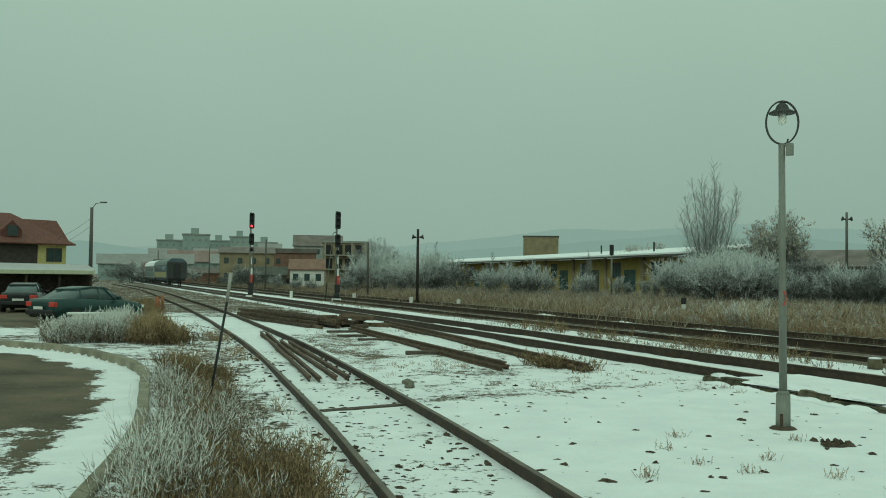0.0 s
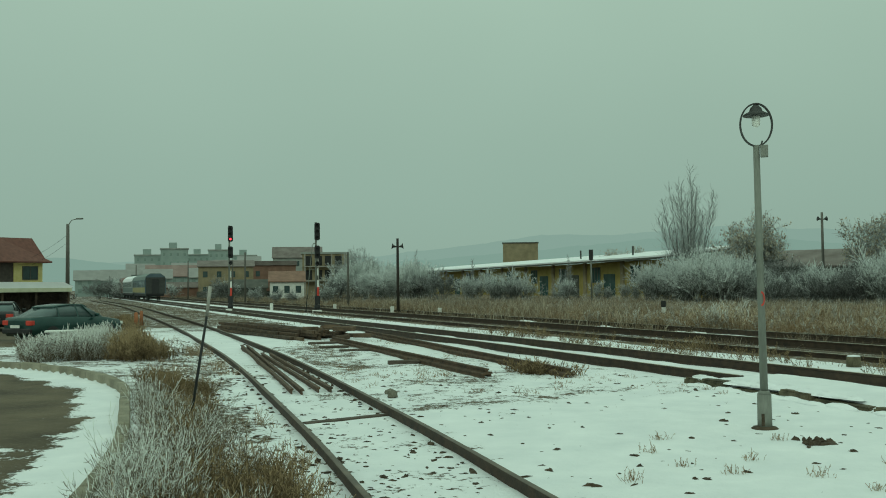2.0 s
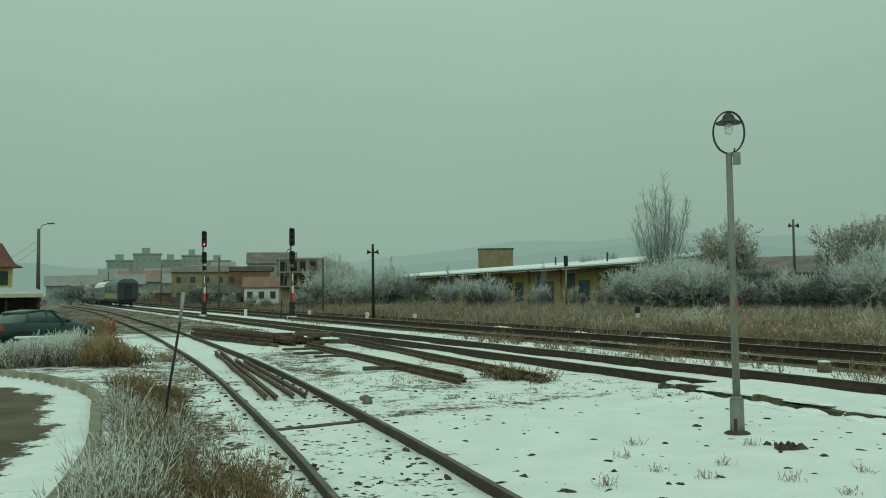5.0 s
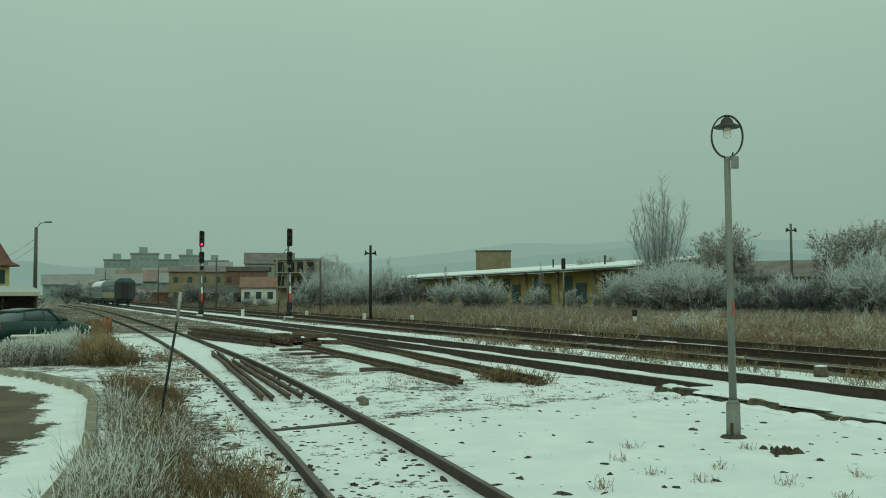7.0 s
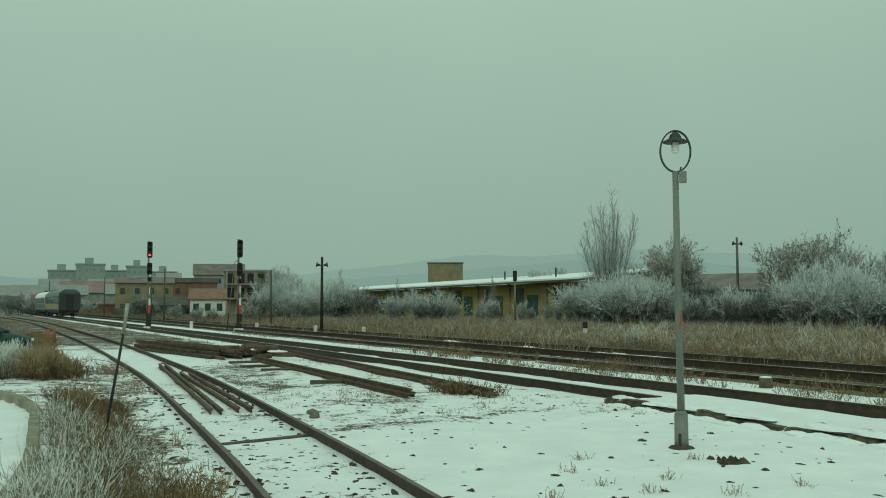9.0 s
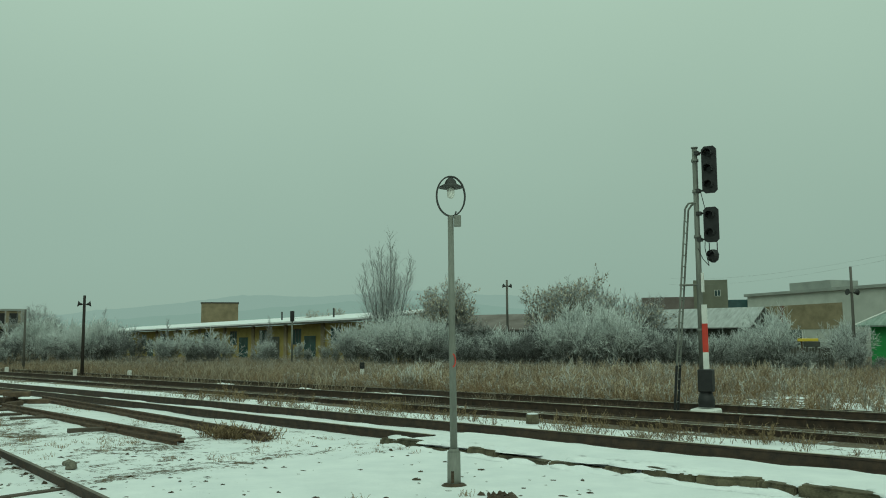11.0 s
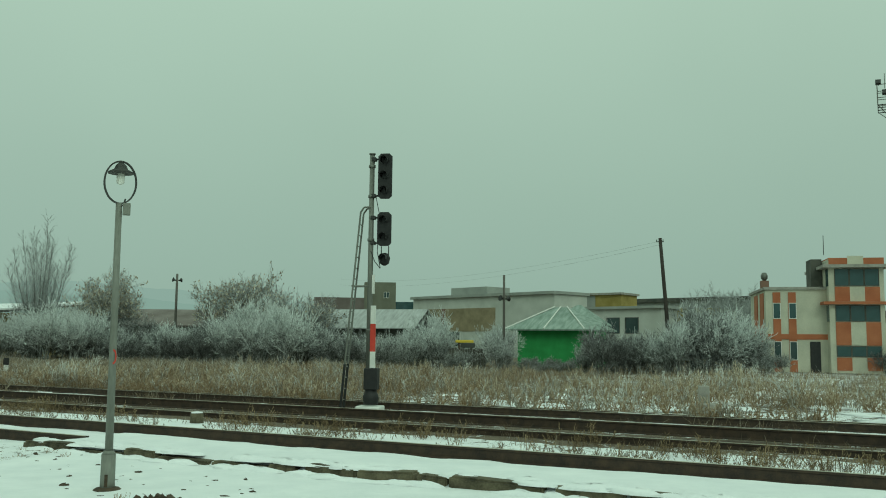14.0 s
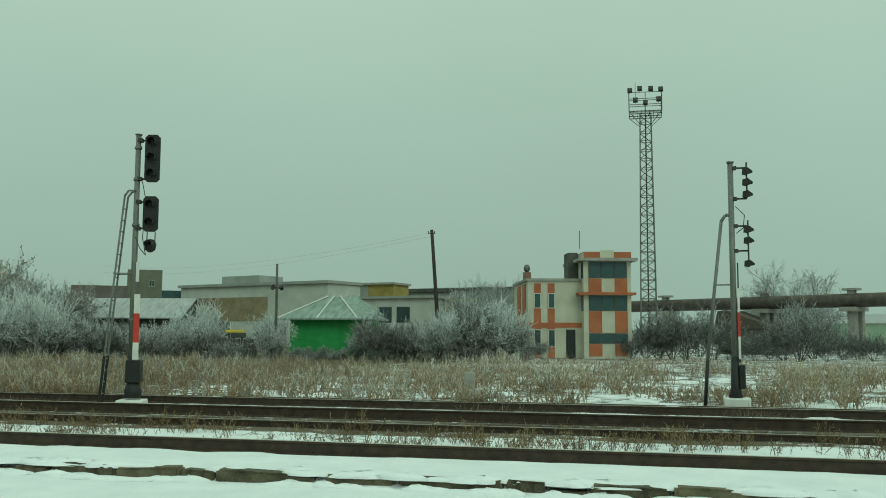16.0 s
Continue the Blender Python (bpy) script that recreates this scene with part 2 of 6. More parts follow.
def ground_at(x, y):
    """Height, share of bare ground, and share of asphalt."""
    s, o = -0.375 * x + 0.927 * y, 0.927 * x + 0.375 * y
    z = 0.035 * ground_noise(x, y, 0.35) + 0.012 * ground_noise(x, y, 2.3)
    bare = 0.0
    r = in_road(x, y)
    dsid = float(np.hypot(SX - x, SY - y).min())
    # the raised strip along the main track, behind the old platform edge
    if s < 14.8:
        z += 0.17 * step01(o, 11.30, 11.46) * (1 - step01(o, 12.6, 13.7)) * (1 - step01(s, 13.2, 14.6))
    z -= 0.05 * step01(o, 14.3, 14.8)
    if 11.5 < o < 14.0:
        bare = 0.05
    elif 14.0 <= o < 17.4:
        bare = 0.22
    elif 17.4 <= o < 20.6:
        bare = 0.60
    elif o >= 20.6:
        bare = 0.44 + 0.48 * step01(s, 10, 30)
    else:
        bare = 0.16
        if dsid < 1.3:
            bare = 0.27
        if s > 13 and o > 4 and dsid > 1.5:
            bare = 0.33
        if s > 23:
            bare = 0.22 + 0.36 * step01(s, 36, 52)
        if x < -1.2 and y < 30 and dsid > 1.2:
            bare = 0.42
        if x > 1.5 and o < 11.3 and s < 13:
            bare = 0.04
        # worn foot track from the crossing board towards the platform end
        d = abs((x + 0.7) * 0.56 - (y - 13.9) * 0.83) if -1.0 < x < 4.8 else 9
        if d < 0.5 and s < 17:
            bare = max(bare, 0.50 - 0.6 * d)
    asph = 0.0
    if r > 0 and y < 27.5:
        asph, z = 1.0, -0.10 + 0.008 * ground_noise(x, y, 0.5)
        swirl = 0.34 * ground_noise(x * 0.8 + 3.0, y * 0.45, 1.1) + 0.16 * ground_noise(x, y * 0.5, 3.0)
        bare = 1.0 - 0.85 * (1 - step01(r + 1.3 * swirl, 0.55, 1.6)) - 0.55 * (1 - step01(y + 2 * swirl, 10.8, 12.8)) * step01(r, 1.0, 1.4)
    elif x < -9.5 and y > 28 and o < 2:
        # yard by the parked cars and the lane past the shed
        asph = 1.0
        bare = 0.25 + 0.55 * step01(y, 30, 35)
        z = -0.06 + 0.01 * ground_noise(x, y, 0.4)
        if x > -0.42 * y + 4.3:
            asph, bare, z = 0.0, 0.3, 0.0
    return z, min(max(bare, 0), 1), asph


def spaced(lo, hi, near, far, grow, centre):
    vals, v, st = [centre], centre, near
    while v < hi:
        st = min(st * grow if v > centre + 14 else near, far)
        v += st
        vals.append(v)
    v, st = centre, near
    while v > lo:
        st = min(st * grow if v < centre - 14 else near, far)
        v -= st
        vals.insert(0, v)
    return vals


# the sheet follows the tracks: columns along them, rows across them
gs = spaced(-900, 1800, 0.22, 80, 1.07, 14)
go_ = spaced(-900, 1800, 0.16, 80, 1.08, 8)
verts, bare_v, asph_v = [], [], []
for s in gs:
    for o in go_:
        p = along(s, o)
        z, b, a = ground_at(p.x, p.y) if abs(s) < 260 and abs(o) < 260 else (0.0, 0.6, 0.0)
        verts.append((p.x, p.y, z))
        bare_v.append(b)
        asph_v.append(a)
w_ = len(go_)
faces = [(i * w_ + j, i * w_ + j + 1, (i + 1) * w_ + j + 1, (i + 1) * w_ + j) for i in range(len(gs) - 1) for j in range(w_ - 1)]


def ground_material():
    m = bpy.data.materials.new("snow_over_soil")
    m.use_nodes = True
    n, l = m.node_tree.nodes, m.node_tree.links
    p = n["Principled BSDF"]
    tc = n.new("ShaderNodeTexCoord")

    def tex(scale, detail=5, rough=0.6):
        t = n.new("ShaderNodeTexNoise")
        t.inputs["Scale"].default_value, t.inputs["Detail"].default_value, t.inputs["Roughness"].default_value = scale, detail, rough
        l.new(tc.outputs["Object"], t.inputs["Vector"])
        return t.outputs["Fac"]

    def math_(op, a, b=None, c=None):
        t = n.new("ShaderNodeMath")
        t.operation = op
        for i, v in enumerate((a, b, c)):
            if v is None:
                continue
            if isinstance(v, (int, float)):
                t.inputs[i].default_value = v
            else:
                l.new(v, t.inputs[i])
        return t.outputs[0]

    def mix(f, a, b):
        t = n.new("ShaderNodeMix")
        t.data_type = "RGBA"
        l.new(f, t.inputs["Factor"])
        for s_, v in (("A", a), ("B", b)):
            if isinstance(v, tuple):
                t.inputs[s_].default_value = (*v, 1)
            else:
                l.new(v, t.inputs[s_])
        return t.outputs["Result"]

    def rangeof(v, a, b):
        t = n.new("ShaderNodeMapRange")
        t.inputs["From Min"].default_value, t.inputs["From Max"].default_value = a, b
        l.new(v, t.inputs["Value"])
        return t.outputs[0]

    at = n.new("ShaderNodeAttribute")
    at.attribute_name = "bare"
    asp = n.new("ShaderNodeAttribute")
    asp.attribute_name = "asphalt"
    broad, mid, fine = tex(0.42, 3), tex(2.6, 6, 0.65), tex(13, 5, 0.7)
    patch = math_("ADD", math_("MULTIPLY", broad, 0.30), math_("ADD", math_("MULTIPLY", mid, 0.34), math_("MULTIPLY", fine, 0.36)))
    # the patch noise lies within 0.3 to 0.7: the share of bare ground moves the threshold through it
    th = math_("MULTIPLY_ADD", at.outputs["Fac"], -0.36, 0.66)
    cover = rangeof(math_("SUBTRACT", patch, th), -0.005, 0.014)
    soil = mix(rangeof(fine, 0.35, 0.65), (0.050, 0.037, 0.026), (0.17, 0.125, 0.085))
    soil = mix(rangeof(tex(45, 3), 0.45, 0.75), soil, (0.26, 0.22, 0.17))
    tar = mix(rangeof(broad, 0.35, 0.65), (0.060, 0.046, 0.030), (0.150, 0.115, 0.075))
    tar = mix(rangeof(fine, 0.55, 0.8), tar, (0.20, 0.17, 0.13))
    ground_ = mix(asp.outputs["Fac"], soil, tar)
    snow = mix(rangeof(tex(1.2, 4), 0.3, 0.7), (0.76, 0.78, 0.80), (0.88, 0.89, 0.90))
    l.new(mix(cover, snow, ground_), p.inputs["Base Color"])
    wet = math_("MULTIPLY", asp.outputs["Fac"], cover)
    p.inputs["Specular IOR Level"].default_value = 0.25
    l.new(math_("MULTIPLY_ADD", wet, -0.02, 0.82), p.inputs["Roughness"])
    b = n.new("ShaderNodeBump")
    b.inputs["Strength"].default_value, b.inputs["Distance"].default_value = 0.8, 0.075
    l.new(math_("ADD", math_("MULTIPLY", mid, 0.5), math_("MULTIPLY_ADD", cover, -0.6, math_("MULTIPLY", fine, 0.3))), b.inputs["Height"])
    l.new(b.outputs[0], p.inputs["Normal"])
    return m


gme = soup("ground", verts, faces, ground_material(), True)
for nm, vals in (("bare", bare_v), ("asphalt", asph_v)):
    gme.attributes.new(nm, "FLOAT", "POINT").data.foreach_set("value", vals)
tagged(new("ground", gme), "flat ground under patchy trodden snow and brown soil", "ground", kind="structure")


# ---- tracks ----
def rail_section(h=0.2):
    return [(-0.075, 0), (-0.075, 0.015), (-0.015, 0.04), (-0.012, h - 0.045), (-0.036, h - 0.035), (-0.036, h - 0.004), (0.036, h - 0.004), (0.036, h - 0.035), (0.012, h - 0.045), (0.015, 0.04), (0.075, 0.015), (0.075, 0)]


def rail_along(name, line, parent, z=0.0, h=0.2, label="", head=None):
    """A rail with foot, web and head swept along a line, and the bright running surface on it."""
    sec = rail_section(h)
    bm, tm = bmesh.new(), bmesh.new()
    last, tlast = None, None
    for i, p in enumerate(line):
        d = (line[min(i + 1, len(line) - 1)] - line[max(i - 1, 0)]).normalized()
        side = Vector((d.y, -d.x, 0))
        ring = [bm.verts.new(p + side * a + Vector((0, 0, z + b))) for a, b in sec]
        tr = [tm.verts.new(p + side * a + Vector((0, 0, z + b))) for a, b in ((-0.031, h - 0.006), (-0.031, h + 0.001), (0.031, h + 0.001), (0.031, h - 0.006))]
        if last:
            for k in range(len(sec)):
                j = (k + 1) % len(sec)
                bm.faces.new((last[k], last[j], ring[j], ring[k]))
            for k in range(4):
                tm.faces.new((tlast[k], tlast[(k + 1) % 4], tr[(k + 1) % 4], tr[k]))
        last, tlast = ring, tr
    r = part(name, bm, RUST, parent, label)
    part("rail_head", tm, head or RAILTOP, r, "worn running surface")
    return r


def offset_line(line, off):
    res = []
    for i, p in enumerate(line):
        d = (line[min(i + 1, len(line) - 1)] - line[max(i - 1, 0)]).normalized()
        res.append(p + Vector((d.y, -d.x, 0)) * off)
    return res


def straight(o, s0, s1, step=4.0):
    k = max(int((s1 - s0) / step), 1)
    return [along(s0 + (s1 - s0) * i / k, o) for i in range(k + 1)]


siding_track = thing("siding_track", (0, 0, 0), 0, "curved rusty siding track half sunk in snow", "railway track", kind="structure")
for off in (-0.752, 0.752):
    rail_along("rail", offset_line(SIDING, off), siding_track, -0.065, head=DULLTOP)
main_track = thing("main_track", (0, 0, 0), 0, "straight main railway track with its near rail vanishing under snow", "railway track", kind="structure")
rail_along("rail", straight(13.87, -90, 260), main_track, 0.0, 0.22)
rail_along("rail", [along(13.4, 11.82), along(18, 11.94), along(24, 12.1), along(32, 12.27), along(42, 12.36)] + straight(12.36, 50, 260), main_track, 0.0, 0.20)
second_track = thing("second_track", (0, 0, 0), 0, "second rusty railway track among dry grass", "railway track", kind="structure")
rail_along("rail", straight(19.66, -90, 260), second_track, 0.02, 0.24)
rail_along("rail", straight(18.15, -90, 260), second_track, -0.08, 0.18)
third_track = thing("third_track", (0, 0, 0), 0, "third rusty track almost lost in weeds", "railway track", kind="structure")
rail_along("rail", straight(23.5, -90, 260), third_track, -0.04, 0.2)
rail_along("rail", straight(25.0, -90, 260), third_track, -0.10, 0.18)


# ---- building kit ----
def house_at(name, a, b, label, category="building"):
    """An empty at the left foot of a front wall; x runs along the wall, y into the building. Returns it and the wall's length."""
    a, b = Vector((*a[:2], 0)), Vector((*b[:2], 0))
    d = b - a
    return thing(name, a, math.degrees(math.atan2(d.y, d.x)), label, category), d.length


def window(parent, x, z, w, h, y=0.0, glass=None, frame_mat=None, bars=1, face="front", name="window"):
    """A recessed pane with a frame and a sill; on the front wall, or on a side wall at x with its run in y."""
    m = pose(x, y, z) if face == "front" else pose(x, y, z, 0, 0, 90 if face == "right" else -90)
    bm = bmesh.new()
    t = max(0.05, 0.05 * w)
    box(bm, 0, w, -0.05, 0.1, 0, t)
    box(bm, 0, w, -0.05, 0.1, h - t, h)
    box(bm, 0, t, -0.05, 0.1, t, h - t)
    box(bm, w - t, w, -0.05, 0.1, t, h - t)
    for k in range(bars):
        c = w * (k + 1) / (bars + 1)
        box(bm, c - t / 2, c + t / 2, -0.04, 0.1, t, h - t)
    win = part(name, bm, frame_mat or WHITE, parent, m=m)
    block("pane", (t, w - t, -0.025, -0.005, t, h - t), glass or GLASS, win, "dark glass pane")
    return win


def gable(bm, x0, x1, y0, y1, z0, z1, over=0.3, thick=0.15):
    """A ridge roof with its ridge along x."""
    ym = (y0 + y1) / 2
    k = (z1 - z0) / (ym - y0)
    for sgn, e in ((1, y0), (-1, y1)):
        ee = e - sgn * over
        ze = z0 - over * k
        vs = [(x0 - over, ee, ze), (x1 + over, ee, ze), (x1 + over, ym, z1), (x0 - over, ym, z1)]
        a = [bm.verts.new(v) for v in vs]
        b = [bm.verts.new((v[0], v[1], v[2] + thick)) for v in vs]
        bm.faces.new(a)
        bm.faces.new(b)
        for i in range(4):
            j = (i + 1) % 4
            bm.faces.new((a[i], a[j], b[j], b[i]))


def hip(bm, x0, x1, y0, y1, z0, z1, over=0.4, inset=None, thick=0.12):
    ym = (y0 + y1) / 2
    ins = (y1 - y0) / 2 if inset is None else inset
    lo = [(x0 - over, y0 - over, z0), (x1 + over, y0 - over, z0), (x1 + over, y1 + over, z0), (x0 - over, y1 + over, z0)]
    r0, r1 = (x0 + ins, ym, z1), (x1 - ins, ym, z1)
    a = [bm.verts.new(v) for v in lo]
    u = [bm.verts.new((v[0], v[1], v[2] + thick)) for v in lo]
    p, q = bm.verts.new(r0), bm.verts.new(r1)
    bm.faces.new(a)
    for i in range(4):
        bm.faces.new((a[i], a[(i + 1) % 4], u[(i + 1) % 4], u[i]))
    bm.faces.new((u[0], u[1], q, p))
    bm.faces.new((u[2], u[3], p, q))
    bm.faces.new((u[3], u[0], p))
    bm.faces.new((u[1], u[2], q))


YELLOWWALL = material("faded_yellow_plaster", (0.26, 0.20, 0.05), (0.42, 0.33, 0.11), 0.9, 0.8, 0.2, fine=12)
DARKWALL = material("dark_weathered_wall", (0.05, 0.055, 0.05), (0.12, 0.12, 0.10), 0.9, 0.8, 0.2)
OCHRE = material("stained_ochre_plaster", (0.20, 0.165, 0.10), (0.36, 0.29, 0.18), 0.9, 0.7, 0.2)
CREAM = material("dirty_cream_plaster", (0.46, 0.45, 0.36), (0.62, 0.60, 0.48), 0.9, 0.7, 0.15, fine=9)
ORANGE = material("faded_orange_panel", (0.36, 0.105, 0.045), (0.50, 0.17, 0.08), 0.85, 0.8, 0.15)
GREYWALL = material("grey_plaster", (0.26, 0.28, 0.26), (0.38, 0.40, 0.37), 0.9, 0.5, 0.15)
PALEWALL = material("pale_plaster", (0.42, 0.44, 0.40), (0.58, 0.60, 0.55), 0.9, 0.5, 0.15)
BRICK = material("red_brown_brick", (0.17, 0.095, 0.07), (0.28, 0.16, 0.115), 0.9, 1.0, 0.2)
TILE = material("red_roof_tile", (0.105, 0.040, 0.030), (0.19, 0.072, 0.054), 0.85, 1.0, 0.3, stretch=(4, 1, 4))
FROSTTILE = material("frosted_brown_roof", (0.12, 0.095, 0.085), (0.23, 0.20, 0.185), 0.9, 0.6, 0.2)
SHEET = material("frosted_sheet_roof", (0.26, 0.27, 0.26), (0.46, 0.48, 0.48), 0.8, 0.8, 0.2, stretch=(5, 1, 1))
GREENWALL = material("bright_green_sheet", (0.015, 0.26, 0.06), (0.03, 0.38, 0.10), 0.7, 1.2, 0.1)
GREENROOF = material("frosted_green_roof", (0.13, 0.20, 0.16), (0.34, 0.41, 0.37), 0.85, 0.9, 0.2, stretch=(4, 1, 1))
PALEGREEN = material("pale_green_wall", (0.30, 0.42, 0.30), (0.42, 0.54, 0.40), 0.9, 0.5, 0.1)
CREEPER = material("dead_creeper", (0.018, 0.014, 0.012), (0.07, 0.05, 0.035), 0.95, 6, 0.8)
PIPEBROWN = material("rusty_lagged_pipe", (0.055, 0.042, 0.035), (0.14, 0.115, 0.095), 0.85, 1.5, 0.3)

# long yellow goods shed
shed, sl = house_at("goods_shed", (-6, 231), (29.5, 108.5), "long low yellow goods shed with a snowy flat roof", "warehouse")
block("wall", (0, sl, 0, 12, 0, 4.8), YELLOWWALL, shed)
for nm, lo, hi, mt, lab in (("roof", 4.75, 5.0, DARKWALL, "dark sloping roof slab with deep eaves"), ("roof_snow", 5.004, 5.2, SNOW, "snow lying on the roof")):
    bm = bmesh.new()
    vs = [bm.verts.new(q) for q in ((-1, -2.2, lo), (sl + 1.2, -2.2, lo), (sl + 1.2, 12.5, lo + 1.5), (-1, 12.5, lo + 1.5), (-1, -2.2, hi), (sl + 1.2, -2.2, hi), (sl + 1.2, 12.5, hi + 1.5), (-1, 12.5, hi + 1.5))]
    for q in ((0, 1, 2, 3), (4, 5, 6, 7), (0, 1, 5, 4), (1, 2, 6, 5), (2, 3, 7, 6), (3, 0, 4, 7)):
        bm.faces.new([vs[i] for i in q])
    part(nm, bm, mt, shed, lab)
k = 0
x = sl - 5.5
while x > 4:
    block("door", (x, x + 3.2, -0.08, 0.05, 0, 3.2), TEALGLASS if k % 2 else DARKWALL, shed, "dark teal sliding door")
    block("pier", (x + 5.0, x + 5.8, -0.25, 0, 0, 4.9), OCHRE, shed)
    window(shed, x - 3.6, 2.0, 2.6, 2.2, glass=TEALGLASS, frame_mat=DARKWALL, bars=2)
    x -= 11.0
    k += 1
for xv in (sl - 3, sl - 14, sl - 30):
    block("vent_pipe", (xv, xv + 0.18, 3, 3.18, 5.2, 7.0), DARKSTEEL, shed)

water_block = thing("roof_block", polar(5.05, 205), -6, "square ochre plaster block above the goods shed", "building")
block("wall", (0, 7.9, 0, 7, 0, 11.2), OCHRE, water_block)
block("coping", (-0.15, 8.05, -0.15, 7.15, 11.2, 11.45), DARKWALL, water_block)

# long low building with a brown roof behind the thicket
a, b = polar(17.5, 112), polar(33, 104)
low, ll = house_at("long_barn", a, b, "long low barn with a frosted brown tile roof", "barn")
block("wall", (0, ll, 0, 9, 0, 3.6), DARKWALL, low)
bm = bmesh.new()
gable(bm, 0, ll, 0, 9, 3.6, 5.4)
part("roof", bm, FROSTTILE, low)

a, b = polar(31.6, 84), polar(38.5, 80)
sh2, l2 = house_at("sheet_roof_shed", a, b, "open dark shed with a frosted corrugated roof", "shed")
block("wall", (0, l2, 0.4, 7, 0, 3.1), DARKWALL, sh2)
bm = bmesh.new()
gable(bm, 0, l2, 0, 7, 3.3, 4.9, 0.4, 0.08)
part("roof", bm, SHEET, sh2)

a, b = polar(38.6, 142), polar(47.5, 122)
hall, hl = house_at("pale_factory_hall", a, b, "large pale factory hall with a low roof box", "factory")
block("wall", (0, hl, 0, 7, 0, 8.6), PALEWALL, hall)
block("brick_band", (3.0, hl * 0.62, -0.06, 0.0, 3.6, 7.0), OCHRE, hall)
block("roof", (-0.3, hl + 0.3, -0.4, 7.3, 8.6, 9.0), GREYWALL, hall)
block("roof_box", (7, 14.5, 1.5, 6.5, 9.0, 10.2), GREYWALL, hall)
window(hall, 8, 1.3, 2.6, 2.4)
block("pilaster", (6.6, 7.4, -0.12, -0.06, 3.6, 7.0), BRICK, hall)

cube = thing("concrete_block_house", polar(35.5, 150), -35, "dull olive concrete block house with one small window", "building")
block("wall", (0, 5.2, 0, 6, 0, 11.8), material("olive_concrete", (0.13, 0.135, 0.10), (0.21, 0.215, 0.165), 0.9, 0.5, 0.2), cube)
block("low_wing", (-8.2, 0, 0.2, 6, 0, 9.2), FROSTTILE, cube)
block("side_wing", (5.2, 8.6, 0.2, 6, 0, 8.6), TEALGLASS, cube)
window(cube, 3.2, 9.2, 0.9, 1.0)

a, b = polar(45.2, 75), polar(49.0, 73)
kiosk, kl = house_at("green_hut", a, b, "bright green hut with a frosted hipped roof", "hut")
block("wall", (0, kl, 0, 6, 0, 3.0), GREENWALL, kiosk)
bm = bmesh.new()
hip(bm, 0, kl, 0, 6, 3.0, 5.0, 0.9, 2.1)
part("roof", bm, GREENROOF, kiosk)
for i in range(3):
    tube_bm = bmesh.new()
    x0 = -0.8 + i * (kl + 1.6) / 2
    tube(tube_bm, (x0, -0.9, 3.14), (2.1 + i * (kl - 4.2) / 2, 2.9, 5.06), 0.06, sides=6)
    part("ridge_cap", tube_bm, WHITE, kiosk, "snowy ridge cap")
annex, al = house_at("green_annex", polar(47.3, 82), polar(49.9, 81), "green annex with a frosted roof", "hut")
block("wall", (0, al, 0, 5, 0, 3.6), GREENWALL, annex)
bm = bmesh.new()
hip(bm, 0, al, 0, 5, 3.6, 5.5, 0.4, 1.7)
part("roof", bm, GREENROOF, annex)

a, b = polar(48.8, 112), polar(54.0, 106)
wb, wl_ = house_at("white_office", a, b, "low white office building with dark windows", "building")
block("wall", (0, wl_, 0, 10, 0, 6.1), PALEWALL, wb)
block("roof", (-0.3, wl_ + 0.3, -0.4, 10.3, 6.1, 6.4), GREYWALL, wb)
for x in (1.6, 4.4, 6.9):
    window(wb, x, 3.2, 1.8, 1.9, bars=0, frame_mat=DARKWALL)
yb, yl = house_at("yellow_roof_house", polar(49.2, 134), polar(51.6, 131), "yellow and grey rooftop house", "building")
block("wall", (0, yl, 0, 5, 0, 9.0), YELLOWWALL, yb)
block("roof", (-0.4, yl + 0.3, -0.4, 5.3, 9.0, 9.3), CONCRETE, yb)
block("grey_side", (-0.02, yl * 0.35, -0.05, 0, 6.5, 8.9), GREYWALL, yb)
ylow, yll = house_at("yellow_block", polar(53.9, 110), polar(57.5, 108), "yellow workshop block behind bushes", "building")
block("wall", (0, yll, 0, 8, 0, 6.2), YELLOWWALL, ylow)
block("band", (0.2, yll, -0.06, 0, 3.4, 4.6), GREYWALL, ylow)
long_hall, lhl = house_at("long_grey_hall", polar(51.5, 150), polar(61.5, 138), "long low grey industrial hall", "factory")
block("wall", (0, lhl, 0, 20, 0, 8.6), GREYWALL, long_hall)
block("roof", (-0.3, lhl + 0.3, -0.5, 20.3, 8.6, 9.2), DARKWALL, long_hall)

# signal tower: a lower wing and a three storey tower
a, b = polar(60.1, 73), polar(63.45, 73.7)
tw, tw_len = house_at("signal_tower", a, b, "cream and orange panelled railway signal tower of three storeys", "signal box")
tl = 4.72
tw.matrix_basis = tw.matrix_basis @ Matrix.Diagonal((tw_len / tl, 1.0, 1.0, 1.0))
block("wing_wall", (0, tl, 0, 9, 0, 6.2), CREAM, tw)
block("wing_coping", (-0.15, tl, -0.15, 9.1, 6.2, 6.4), CONCRETE, tw)
block("orange_panel", (0.55, 1.15, -0.05, 0, 0, 6.0), ORANGE, tw)
block("orange_panel", (1.75, 2.35, -0.05, 0, 0, 6.0), ORANGE, tw)
block("orange_band", (0.1, tl, -0.055, 0, 2.45, 2.85), ORANGE, tw)
for x in (0.55, 1.78):
    window(tw, x, 4.0, 0.6, 1.2, y=-0.03, glass=TEALGLASS, bars=0)
    window(tw, x, 0.9, 0.6, 1.4, y=-0.03, bars=0)
block("side_panel", (-0.06, 0, 1.0, 3.0, 0, 6.0), ORANGE, tw)
